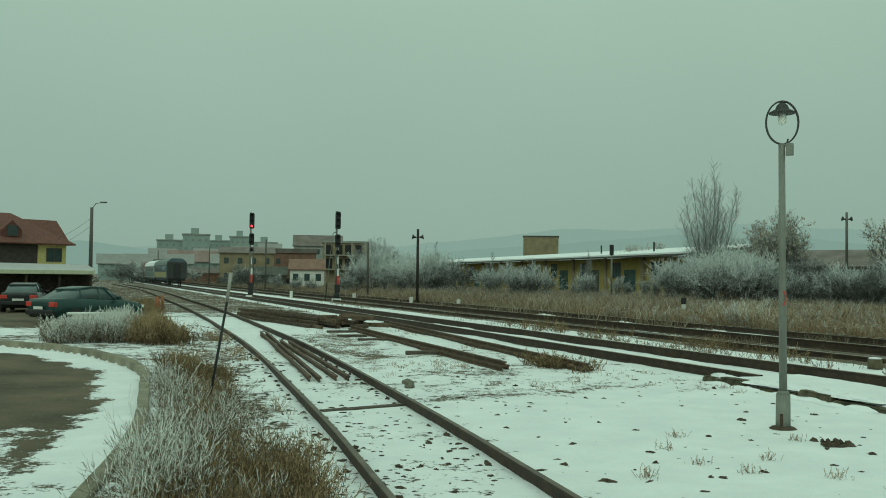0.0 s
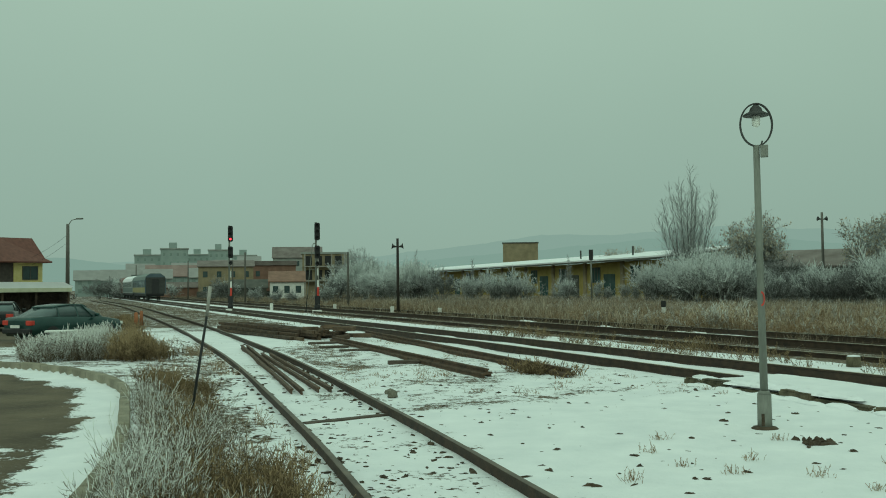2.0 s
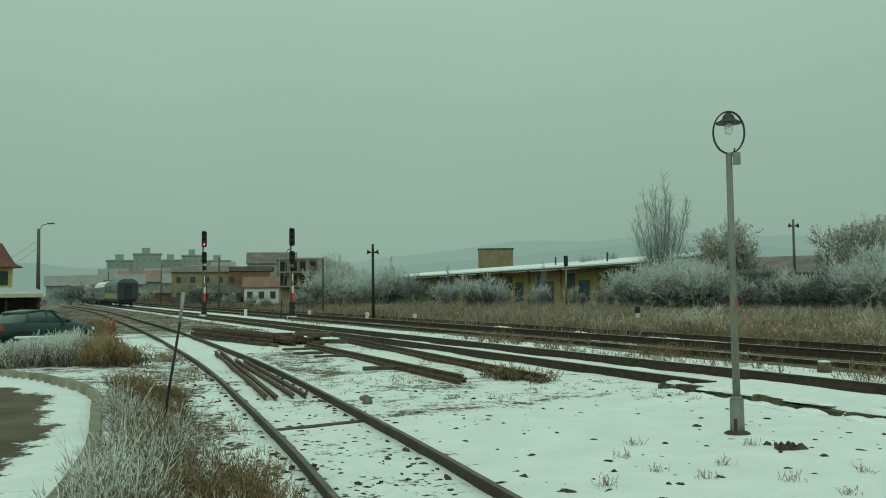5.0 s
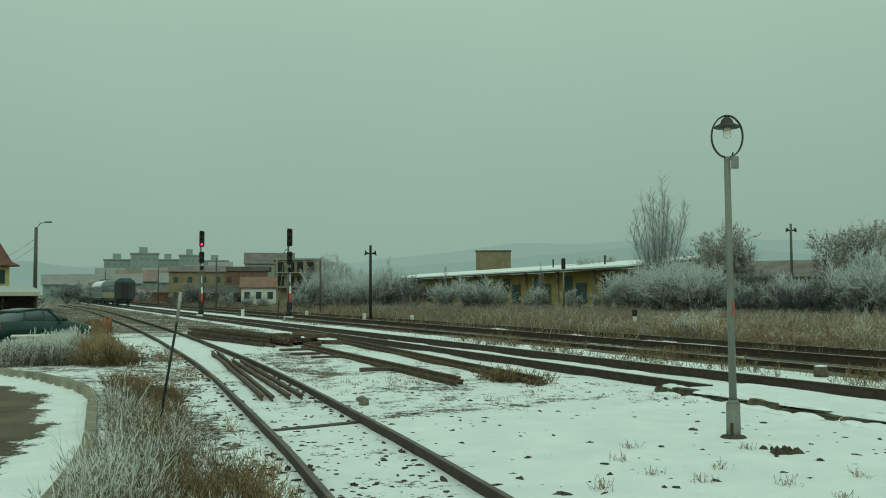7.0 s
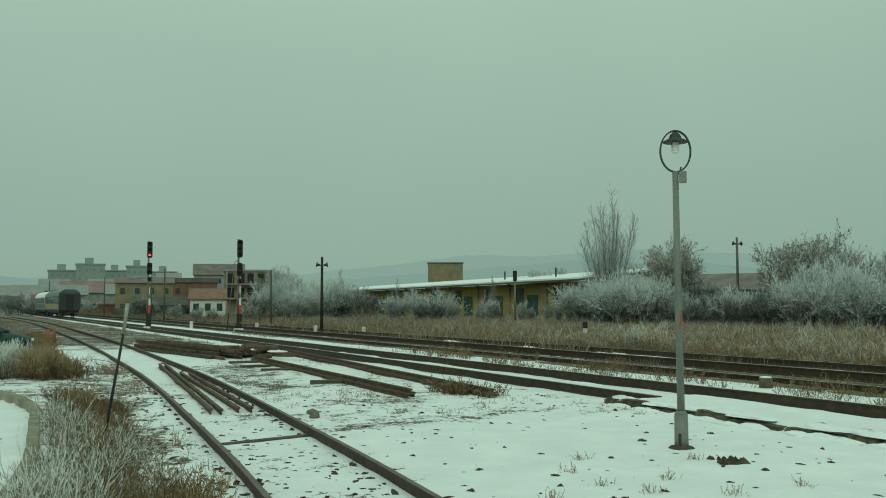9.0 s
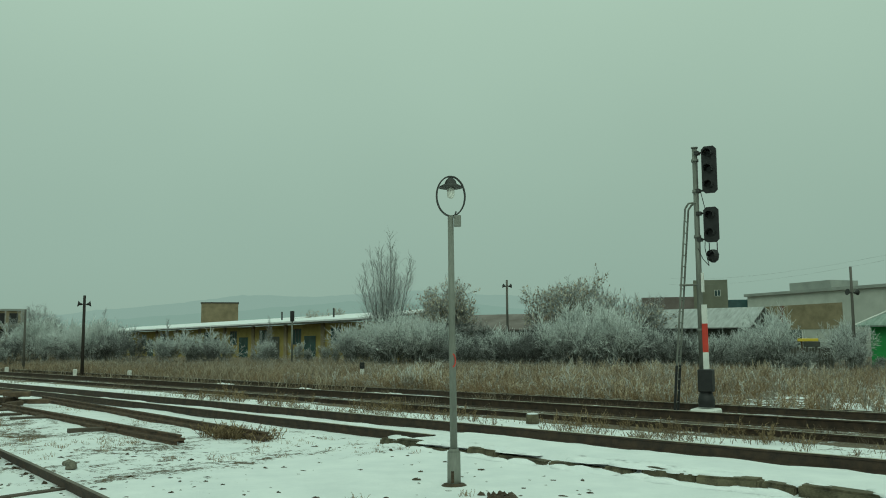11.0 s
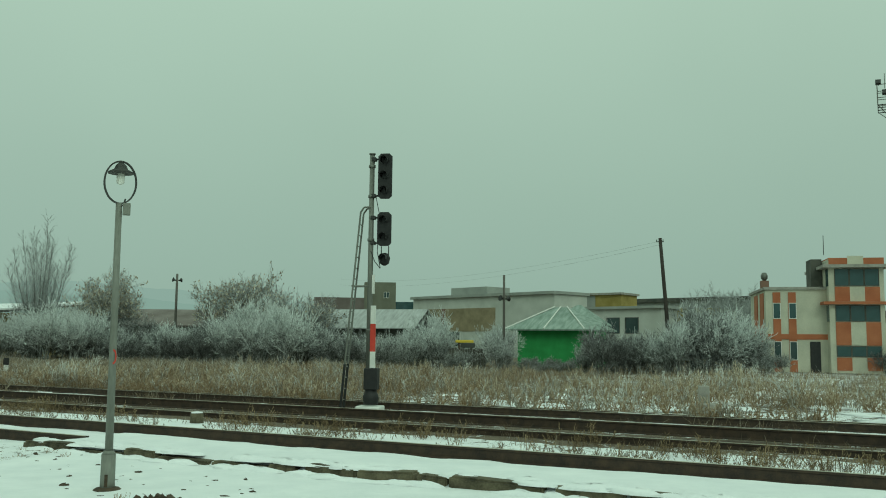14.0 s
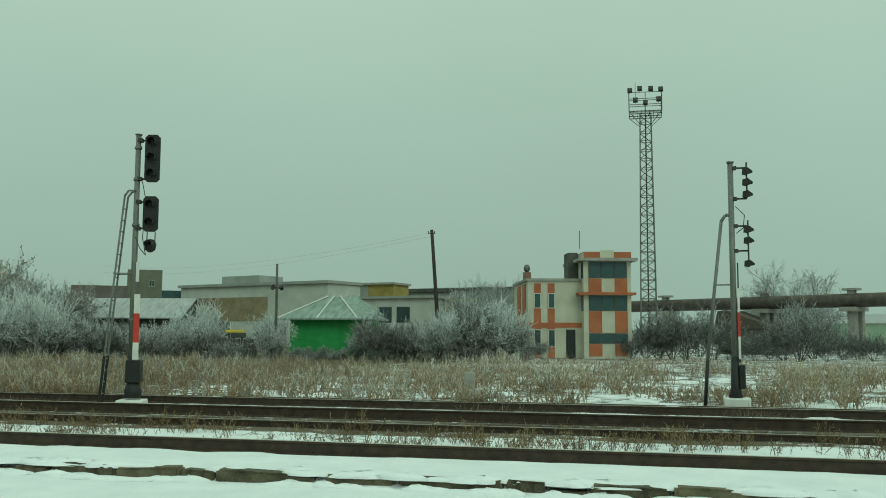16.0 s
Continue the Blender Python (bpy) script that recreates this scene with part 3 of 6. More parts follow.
block("side_panel", (-0.06, 0, 4.5, 6.5, 0, 6.0), ORANGE, tw)
# open doorway: its inner shade is a black slab on the wall
block("doorway_dark", (3.35, 4.15, -0.06, 0.02, 0, 2.3), BLACK, tw, "open doorway, inner dark as a black slab")
block("chimney", (0.1, 0.75, 3.0, 3.7, 6.3, 7.1), BRICK, tw)
bm = bmesh.new()
spin(bm, [(0.12, 7.1), (0.28, 7.3), (0.3, 7.5), (0.18, 7.75)], 12, (0.42, 3.35, 0))
part("chimney_cowl", bm, GALV, tw)
T0, T1 = tl, tl + 4.15
block("tower_wall", (T0, T1, -0.9, 5.5, 0, 8.4), CREAM, tw)
block("canopy", (T0 - 0.5, T1 + 0.45, -1.5, 6.0, 7.75, 7.98), CONCRETE, tw, "thin roof slab")
block("canopy", (T0 - 0.5, T1 + 0.3, -1.45, 6.0, 5.05, 5.25), ORANGE, tw, "thin floor slab")
block("parapet", (T0 + 0.05, T1 + 0.04, -0.95, 5.55, 8.0, 8.5), ORANGE, tw)
block("parapet_panel", (T0 + 1.45, T1 - 1.5, -0.99, -0.95, 8.0, 8.64), CREAM, tw)
for z0, z1 in ((5.28, 6.35), (2.05, 3.75)):
    for i, mm in enumerate((ORANGE, CREAM, ORANGE)):
        x0 = T0 + 0.45 + i * 1.12
        block("panel", (x0, x0 + 1.12, -0.96, -0.9, z0, z1), mm, tw)
for z0, z1 in ((6.4, 7.7), (3.8, 5.0), (1.2, 2.0)):
    for i in range(3):
        window(tw, T0 + 0.45 + i * 1.12, z0, 1.1, z1 - z0, y=-0.9, glass=TEALGLASS, frame_mat=DARKWALL, bars=0)
for z0, z1 in ((6.4, 7.7), (3.8, 5.0)):
    block("corner_window", (T0 - 0.03, T0, -0.85, 0.0, z0, z1), TEALGLASS, tw)
for x0 in (T0 + 0.45, T0 + 2.7):
    block("panel", (x0, x0 + 1.12, -0.96, -0.9, 0.2, 1.15), ORANGE, tw)
bm = bmesh.new()
tube(bm, (T0 + 0.1, 1, 8.9), (T0 + 0.1, 1, 10.4), 0.03, sides=5)
part("aerial", bm, DARKSTEEL, tw)
block("stair_head", (T0 - 0.9, T0 - 0.05, 1.2, 3.2, 6.3, 8.6), DARKWALL, tw)

# floodlight mast: square lattice with a caged platform
mp_ = polar(67.55, 86)
mast = thing("floodlight_mast", mp_, -67, "tall steel lattice floodlight mast with a caged lamp platform", "mast")
H_ = 22.65


def half(z):
    return 0.75 - 0.25 * z / H_


for sx, sy in ((-1, -1), (1, -1), (1, 1), (-1, 1)):
    bm = bmesh.new()
    tube(bm, (sx * half(0), sy * half(0), 0), (sx * half(H_), sy * half(H_), H_), 0.07, 0.06, 5)
    part("mast_leg", bm, GALV, mast)
steps = 26
for fx in range(4):
    bm = bmesh.new()
    c = [(-1, -1), (1, -1), (1, 1), (-1, 1)]
    (ax, ay), (bx, by) = c[fx], c[(fx + 1) % 4]
    for i in range(steps):
        z0, z1 = H_ * i / steps, H_ * (i + 1) / steps
        h0, h1 = half(z0), half(z1)
        p, q = ((ax * h0, ay * h0, z0), (bx * h1, by * h1, z1)) if i % 2 else ((bx * h0, by * h0, z0), (ax * h1, ay * h1, z1))
        tube(bm, p, q, 0.035, sides=4, caps=False)
        tube(bm, (ax * h1, ay * h1, z1), (bx * h1, by * h1, z1), 0.03, sides=4, caps=False)
    part("lattice_face", bm, GALV, mast)
bm = bmesh.new()
for k_ in range(9):
    c_ = -1.5 + 3.0 * k_ / 8
    box(bm, c_ - 0.02, c_ + 0.02, -1.5, 1.5, H_, H_ + 0.04)
for c_ in (-1.5, -0.5, 0.5, 1.5):
    box(bm, -1.52, 1.52, c_ - 0.035, c_ + 0.035, H_ - 0.07, H_ - 0.003)
part("platform", bm, DARKSTEEL, mast, "open steel grating")
for sx, sy in ((-1, -1), (1, -1), (1, 1), (-1, 1)):
    bm = bmesh.new()
    tube(bm, (sx * 0.5, sy * 0.5, H_ - 1.1), (sx * 1.45, sy * 1.45, H_ - 0.05), 0.035, sides=5)
    part("platform_bracket", bm, GALV, mast)
bm = bmesh.new()
tube(bm, (0.0, 0.1, 0.3), (0.0, 0.1, H_), 0.06, sides=6)
part("cable_pipe", bm, DARKSTEEL, mast)
bm = bmesh.new()
for z in (0.6, 1.15, 1.75):
    for a, b in (((-1.5, -1.5), (1.5, -1.5)), ((1.5, -1.5), (1.5, 1.5)), ((1.5, 1.5), (-1.5, 1.5)), ((-1.5, 1.5), (-1.5, -1.5))):
        tube(bm, (*a, H_ + z), (*b, H_ + z), 0.035, sides=5)
for x_ in (-1.5, 0, 1.5):
    for y_ in (-1.5, 1.5):
        tube(bm, (x_, y_, H_), (x_, y_, H_ + 1.75), 0.04, sides=5)
part("cage", bm, GALV, mast)
for i, (x_, y_, z_) in enumerate(((-1.4, -1.5, 1.95), (-0.5, -1.5, 2.1), (0.5, -1.5, 2.05), (1.4, -1.5, 1.95), (-0.9, -1.6, 1.0), (0.0, -1.6, 0.7), (1.2, -1.6, 1.0))):
    bm = bmesh.new()
    box(bm, -0.22, 0.22, -0.14, 0.14, -0.2, 0.2, pose(0, 0, 0, -25))
    tube(bm, (0, 0.1, -0.3), (0, 0.1, 0), 0.03, sides=5)
    part("floodlight", bm, DARKSTEEL, mast, m=pose(x_, y_, H_ + z_))
bm = bmesh.new()
tube(bm, (-0.9, 0, H_ + 1.7), (-0.9, 0, H_ + 3.1), 0.025, sides=5)
part("lightning_rod", bm, DARKSTEEL, mast)

# raised pipeline on concrete columns
pa, pb = polar(64.5, 112), polar(92, 84)
pd = (pb - pa)
pturn = math.degrees(math.atan2(pd.y, pd.x))
pipe = thing("pipeline", pa, pturn, "thick rusty lagged pipeline carried on concrete columns", "pipeline")
bm = bmesh.new()
tube(bm, (0, 0, 5.2), (pd.length, 0, 5.2), 0.62, sides=16)
part("pipe", bm, PIPEBROWN, pipe)
bm = bmesh.new()
tube(bm, (0, 0.75, 4.75), (pd.length, 0.75, 4.75), 0.2, sides=8)
part("small_pipe", bm, DARKSTEEL, pipe)
for az in (68.6, 74.3, 79.05, 84.5):
    t_ = min((i / 400 for i in range(401)), key=lambda q: abs(math.degrees(math.atan2(*(pa + pd * q).xy)) - az))
    x_ = pd.length * t_
    bm = bmesh.new()
    box(bm, x_ - 0.35, x_ + 0.35, 1.0, 1.5, 0, 5.5)
    box(bm, x_ - 0.75, x_ + 0.75, -1.0, 1.5, 4.15, 4.55)
    box(bm, x_ - 0.35, x_ + 0.35, -0.3, 0.3, 0, 4.4)
    part("column", bm, CONCRETE, pipe)
    bm = bmesh.new()
    box(bm, x_ - 0.7, x_ + 0.7, -0.5, 0.5, 6.1, 6.3)
    box(bm, x_ - 0.3, x_ + 0.3, -0.3, 0.3, 5.75, 6.1)
    part("column_head", bm, CONCRETE, pipe)
gh2, gl2 = house_at("pale_green_hall", polar(76.8, 150), polar(90, 130), "long pale green hall with a low roof", "factory")
block("wall", (0, gl2, 0, 15, 0, 3.6), PALEGREEN, gh2)
bm = bmesh.new()
gable(bm, 0, gl2, 0, 15, 3.6, 5.0, 0.3)
part("roof", bm, SHEET, gh2)
hut, htl = house_at("broken_timber_hut", polar(71.6, 96), polar(75.0, 94), "grey ruined timber hut with a sagging roof", "hut")
block("wall", (0, htl, 0, 5, 0, 2.6), POLEGREY, hut)
bm = bmesh.new()
prism(bm, [(-0.3, 2.6), (htl + 0.3, 2.5), (htl * 0.16, 4.4), (htl * 0.02, 4.3)], 5.5, pose(0, -0.3, 0))
part("roof", bm, SLEEPER, hut)

# ---- town to the north; haze is mixed into the farthest colours ----
def townhouse(name, az0, az1, dist, h, wall, roof, ridge, label, floors=2, cols=3, depth=8, dist1=None, flat=False, misty=False):
    ob, L = house_at(name, polar(az0, dist), polar(az1, dist1 or dist), label, "house")
    block("wall", (0, L, 0, depth, 0, h), wall, ob)
    bm = bmesh.new()
    if misty and not flat:
        gable(bm, 0, L, 0, depth, h, h + ridge, 0.5)
    elif flat:
        box(bm, -0.3, L + 0.3, -0.3, depth + 0.3, h, h + ridge)
    else:
        gable(bm, 0, L, 0, depth, h, h + ridge)
    part("roof", bm, roof, ob)
    for f in range(floors):
        for c in range(cols):
            window(ob, L * (c + 0.5) / cols - 0.5, h / floors * f + 0.9, 1.0, min(1.3, h / floors * 0.5), bars=0, glass=MISTGLASS if misty else GLASS, frame_mat=wall)
    return ob, L


# far glass, panels and roofs: distance haze put into the base colours
MISTGLASS = glass_dark("haze_paled_glass", (0.17, 0.22, 0.20))
APT = material("haze_paled_panel", (0.26, 0.33, 0.31), (0.34, 0.41, 0.385), 0.9, 0.3, 0.05)
HAZYROOF = material("frosty_haze_paled_roof", (0.235, 0.235, 0.225), (0.315, 0.315, 0.30), 0.9, 0.5, 0.1)
townhouse("white_cottage", -9.6, -7.5, 152, 2.9, WHITE, BRICK, 1.6, "small white cottage with a brown roof", 1, 3, 7)
townhouse("ochre_house", -13.9, -10.6, 190, 6.3, OCHRE, FROSTTILE, 1.2, "ochre plaster house among bare gardens", 2, 4)
townhouse("brick_house", -10.8, -8.0, 205, 6.8, BRICK, FROSTTILE, 1.0, "unplastered brick house with a flat roof", 2, 3, flat=True)
ob, L = townhouse("grey_house", -9.4, -6.4, 225, 9.2, GREYWALL, FROSTTILE, 2.6, "tall grey house with a steep roof", 3, 3)
ob, L = townhouse("balcony_house", -7.6, -4.8, 180, 8.4, OCHRE, GREYWALL, 0.35, "half-built ochre house with open balconies", 0, 0, flat=True, depth=10)
for z in (3.0, 5.8):
    block("balcony", (0.3, L - 0.2, -1.3, 0, z, z + 0.18), CONCRETE, ob)
    for i in range(4):
        # solid black slab stands in for the shade inside each opening
        block("opening", (0.5 + i * (L - 1) / 4, 0.5 + (i + 0.72) * (L - 1) / 4, -0.06, 0, z + 0.3, z + 2.2), BLACK, ob, "unglazed opening, inner dark as a black slab")
for i in range(4):
    block("post", (0.4 + i * (L - 1) / 3, 0.65 + i * (L - 1) / 3, -1.2, -0.95, 0, 8.4), CONCRETE, ob)
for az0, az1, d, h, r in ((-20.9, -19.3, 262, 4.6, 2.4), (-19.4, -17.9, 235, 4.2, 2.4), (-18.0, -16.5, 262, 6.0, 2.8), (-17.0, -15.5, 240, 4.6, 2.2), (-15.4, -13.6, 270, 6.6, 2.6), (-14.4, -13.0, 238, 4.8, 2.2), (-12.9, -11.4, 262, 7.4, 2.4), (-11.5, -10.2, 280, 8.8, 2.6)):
    townhouse("hillside_house", az0, az1, d, h, APT, HAZYROOF, r, "house with a frosty red roof, mist painted into its colours", 2, 3, misty=True)
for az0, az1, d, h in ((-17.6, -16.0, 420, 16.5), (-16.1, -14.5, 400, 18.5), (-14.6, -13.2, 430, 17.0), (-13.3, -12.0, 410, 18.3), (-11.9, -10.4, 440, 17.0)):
    ob, L = townhouse("apartment_block", az0, az1, d, h, APT, GREYWALL, 0.5, "panel apartment block, mist painted into its pale colours", 5, 4, 12, flat=True, misty=True)
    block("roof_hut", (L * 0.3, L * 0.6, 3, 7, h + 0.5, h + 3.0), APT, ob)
# frosty red tile, paled further by painted-in haze
REDMIST = material("frosty_hazed_red_tile", (0.20, 0.135, 0.12), (0.30, 0.215, 0.195), 0.9, 0.5, 0.1)
townhouse("long_red_roof_house", -16.9, -13.7, 256, 5.4, APT, REDMIST, 2.8, "long pale house under a frosty red roof, haze painted in", 2, 7, misty=True)
townhouse("brick_shed_row", -16.3, -13.0, 196, 2.1, BRICK, FROSTTILE, 1.0, "row of low brick sheds with frosty roofs", 0, 0, 5)
yt = thing("yellow_trolley", polar(-17.15, 186), 14, "small dull yellow rail trolley by the far track", "rail trolley")
block("cab", (-1.7, 1.5, -1.0, 1.0, 0.75, 2.2), YELLOWWALL, yt, bevel=0.15)
block("deck", (1.5, 2.1, -0.95, 0.95, 0.75, 1.3), YELLOWWALL, yt, bevel=0.05)
block("frame", (-2.1, 2.3, -1.1, 1.1, 0.45, 0.74), BLACK, yt)
for x_ in (-1.5, 1.5):
    bm = bmesh.new()
    tube(bm, (x_, -1.0, 0.36), (x_, 1.0, 0.36), 0.36, sides=12)
    part("wheelset", bm, DARKSTEEL, yt)
terrace = townhouse("brown_shed_row", -12.0, -9.8, 158, 1.9, DARKWALL, DARKWALL, 1.3, "row of low dark sheds", 0, 0, 5)
garden, gl_ = house_at("garden_wall", polar(-14.0, 172), polar(-9.5, 160), "brown board fence along the gardens", "fence")
block("board", (0, gl_, 0, 0.1, 0, 1.3), DARKWALL, garden)

# houses by the yard
a, b = polar(-36, 86), polar(-22.7, 94)
hs, L = house_at("red_roof_house", a, b, "house with a red tiled hipped roof and yellow walls", "house")
block("wall", (0, L, 0, 10, 0, 4.6), material("dark_timber_wall", (0.05, 0.04, 0.035), (0.10, 0.08, 0.07)), hs, "dark boarded upper wall")
block("yellow_wall", (L - 2.7, L + 0.05, -0.1, 0, 0, 4.5), material("bright_yellow_plaster", (0.60, 0.50, 0.18), (0.72, 0.62, 0.28)), hs, "yellow plastered corner")
window(hs, L - 1.9, 2.9, 1.5, 1.3, y=-0.1, frame_mat=DARKWALL)
bm = bmesh.new()
hip(bm, 0, L, 0, 10, 4.5, 7.6, 0.7, 3.0)
part("roof", bm, TILE, hs)
bm = bmesh.new()
prism(bm, [(-0.9, 0), (0.9, 0), (0.9, 0.8), (0, 1.7), (-0.9, 0.8)], 2.5, pose(L - 5.0, 0.2, 5.0))
dm = part("dormer", bm, TILE, hs)
window(hs, L - 5.5, 5.2, 1.0, 1.0, y=0.15, frame_mat=DARKWALL)
bm = bmesh.new()
gable(bm, L - 3.5, L + 0.8, 1.5, 6.5, 4.9, 6.9, 0.3)
part("side_roof", bm, TILE, hs)


# ---- signals, poles and lamps ----
def hood(bm, c, r=0.11, l=0.25):
    """A visor over a lens that looks towards -y."""
    for i in range(7):
        a0, a1 = math.pi * (i / 7 * 1.3 - 0.15), math.pi * ((i + 1) / 7 * 1.3 - 0.15)
        p = [Vector((c[0] + r * math.cos(a), c[1] + d, c[2] + r * math.sin(a))) for a, d in ((a0, 0), (a1, 0), (a1, -l), (a0, -l))]
        q = [v + (v - Vector(c)) * 0.06 for v in p]
        vs = [bm.verts.new(v) for v in p + q]
        bm.faces.new(vs[:4])
        bm.faces.new(vs[4:])
        for k in range(4):
            bm.faces.new((vs[k], vs[(k + 1) % 4], vs[4 + (k + 1) % 4], vs[4 + k]))


def lamp_head(parent, x, z, w, h, lenses, lit=None):
    """A tall signal head with cut corners, hooded lenses on its face."""
    c = 0.2 * w
    bm = bmesh.new()
    prism(bm, [(-w / 2 + c, 0), (w / 2 - c, 0), (w / 2, c), (w / 2, h - c), (w / 2 - c, h), (-w / 2 + c, h), (-w / 2, h - c), (-w / 2, c)], 0.06, pose(x, -0.12, z))
    box(bm, x - w * 0.36, x + w * 0.36, -0.06, 0.16, z + 0.1, z + h - 0.1)
    head = part("signal_head", bm, BLACK, parent, "black backing board with cut corners")
    for i in range(lenses):
        zc = z + h * (i + 0.5) / lenses
        bm = bmesh.new()
        tube(bm, (x, -0.12, zc), (x, -0.145, zc), 0.085, sides=14)
        part("lens", bm, REDLIGHT if i == lit else BLACK, head, "lit red lens" if i == lit else "")
        bm = bmesh.new()
        hood(bm, (x, -0.12, zc))
        part("hood", bm, BLACK, head)
    return head


def signal(at, turn, height, label, side=1, lit=None, ladder=True, plate_z=1.2, reach=0.42):
    ob = thing("railway_signal", at, turn, label, "railway signal", "light signals along the tracks")
    bm = bmesh.new()
    tube(bm, (0, 0, 0.25), (0, 0, height), 0.085, 0.075, 14)
    tube(bm, (0, 0, height), (0, 0, height + 0.03), 0.1, sides=14)
    for z in (0.6, 2.3, height - 2.6, height - 1.3, height - 0.4):
        tube(bm, (0, 0, z), (0, 0, z + 0.08), 0.105, sides=12)
    part("mast", bm, GALV, ob)
    hx = side * reach
    h1 = lamp_head(ob, hx, height - 1.35, 0.42, 1.35, 3, None if lit is None else 0)
    h2 = lamp_head(ob, hx, height - 2.75, 0.42, 1.0, 2)
    for z in (height - 0.15, height - 1.25, height - 1.9, height - 2.65):
        bm = bmesh.new()
        tube(bm, (0, 0, z), (hx, 0.0, z), 0.03, sides=6)
        box(bm, min(0, hx * 0.3), max(0, hx * 0.3), -0.1, 0.1, z - 0.05, z + 0.05)
        part("bracket", bm, DARKSTEEL, ob)
    bm = bmesh.new()
    for dx in (-0.1, 0.12):
        tube(bm, (hx + dx, 0, height - 2.75), (hx + dx, 0, height - 3.05), 0.015, sides=5)
    spin(bm, [(0.05, -0.32), (0.14, -0.25), (0.17, -0.1), (0.12, 0.02), (0.05, 0.05)], 12, (hx, 0, height - 3.0))
    hood(bm, (hx, -0.14, height - 3.1), 0.1, 0.2)
    part("route_lamp", bm, BLACK, ob, "round black auxiliary lamp")
    bm = bmesh.new()
    pts = [(hx * 0.3, 0.05, height - 1.3), (hx * 0.62, 0.02, height - 1.9), (hx * 0.45, 0.03, height - 2.9), (hx * 0.7, 0, height - 3.4), (hx * 0.3, 0, height - 3.2), (0.02, -0.08, height - 2.9)]
    bent(bm, [Vector(p) for p in pts], 0.012, 5)
    part("cable", bm, DARKSTEEL, ob)
    for i, mm in enumerate((WHITE, RED, WHITE)):
        z0 = plate_z + (0, 0.52, 1.32)[i]
        z1 = plate_z + (0.52, 1.32, 1.85)[i]
        block("marker_band", (side * 0.07, side * 0.07 + side * 0.15, -0.16, -0.11, z0, z1) if side > 0 else (-0.26, -0.06, -0.16, -0.11, z0, z1), mm, ob, "white painted band" if mm is WHITE else "red painted band")
    block("number_plate", (side * 0.09, side * 0.09 + side * 0.08, -0.15, -0.12, plate_z + 2.2, plate_z + 2.75) if side > 0 else (-0.22, -0.09, -0.15, -0.12, plate_z + 2.2, plate_z + 2.75), WHITE, ob, "small white plate")
    block("relay_box", (-0.1, 0.3, -0.2, 0.16, 0.62, 1.25), BLACK, ob, "black relay box", bevel=0.03)
    bm = bmesh.new()
    spin(bm, [(0.22, 0.2), (0.24, 0.4), (0.17, 0.62)], 12, (0.08, 0, 0))
    part("base_casting", bm, BLACK, ob)
    block("foundation", (-0.3, 0.42, -0.35, 0.35, -0.05, 0.16), WHITE, ob, "whitewashed concrete foot", bevel=0.03)
    if ladder:
        lad = []
        top = height - 1.75
        for dy in (-0.17, 0.17):
            bm = bmesh.new()
            bent(bm, [Vector((-0.68, dy, 1.25)), Vector((-0.28, dy, top)), Vector((-0.18, dy, top + 0.14)), Vector((0, dy * 0.4, top + 0.16))], 0.028, 6)
            part("ladder_rail", bm, GALV, ob)
            bm = bmesh.new()
            tube(bm, (-0.78, dy, 0.0), (-0.67, dy, 1.35), 0.04, sides=6)
            part("ladder_foot", bm, BLACK, ob)
        n = int(top / 0.32)
        for i in range(1, n):
            z = i * 0.32
            x_ = -0.78 + (z / top) * 0.5
            bm = bmesh.new()
            tube(bm, (x_, -0.17, z), (x_, 0.17, z), 0.016, sides=5)
            part("rung", bm, GALV, ob)
        bm = bmesh.new()
        for dy in (-0.17, 0.17):
            tube(bm, (-0.52, dy, height * 0.48), (0, dy * 0.3, height * 0.48), 0.025, sides=5)
        part("ladder_stay", bm, GALV, ob)
    return ob


signal(polar(-12.05, 79), 8, 7.2, "light signal showing red on a red and white banded mast", 1, lit=0, ladder=False, plate_z=0.62, reach=0.1)
signal(polar(-6.75, 70), 8, 6.85, "unlit light signal on a red and white banded mast", 1, ladder=True, plate_z=0.6, reach=0.1)
signal(polar(35.85, 26.6, -0.05), -50, 7.55, "tall unlit light signal with a ladder beside the track", 1)

# side-on signal: the hooded lamps in profile
sp = polar(72.55, 25.8)
sd = thing("railway_signal", sp, 0, "light signal seen edge-on with hooded lamps and a stay", "railway signal", "light signals along the tracks")
bm = bmesh.new()
SH = 6.65
tube(bm, (0, 0, 0.2), (0, 0, SH), 0.085, 0.075, 14)
tube(bm, (0, 0, SH), (0, 0, SH + 0.04), 0.1, sides=12)
part("mast", bm, GALV, sd)
sd.matrix_basis = pose(*sp, 0, 0, -72.65)
for grp, zs in ((0, (SH - 0.25, SH - 0.55, SH - 0.88)), (1, (SH - 1.85, SH - 2.15, SH - 2.78))):
    bm = bmesh.new()
    tube(bm, (0.42, 0, zs[0] + 0.25), (0.42, 0, zs[-1] - 0.1), 0.022, sides=6)
    for z in (zs[0] + 0.1, zs[1] - 0.45 if grp == 0 else zs[1] - 0.28):
        tube(bm, (0, 0, z), (0.42, 0, z), 0.028, sides=6)
        box(bm, 0, 0.16, -0.06, 0.06, z - 0.05, z + 0.05)
    part("bracket", bm, DARKSTEEL, sd)
    for z in zs:
        bm = bmesh.new()
        prism(bm, [(0.30, -0.07), (0.40, -0.10), (0.45, -0.07), (0.58, -0.03), (0.57, 0.0), (0.45, 0.10), (0.31, 0.07)], 0.2, pose(0, -0.1, z))
        part("hooded_lamp", bm, BLACK, sd)
bm = bmesh.new()
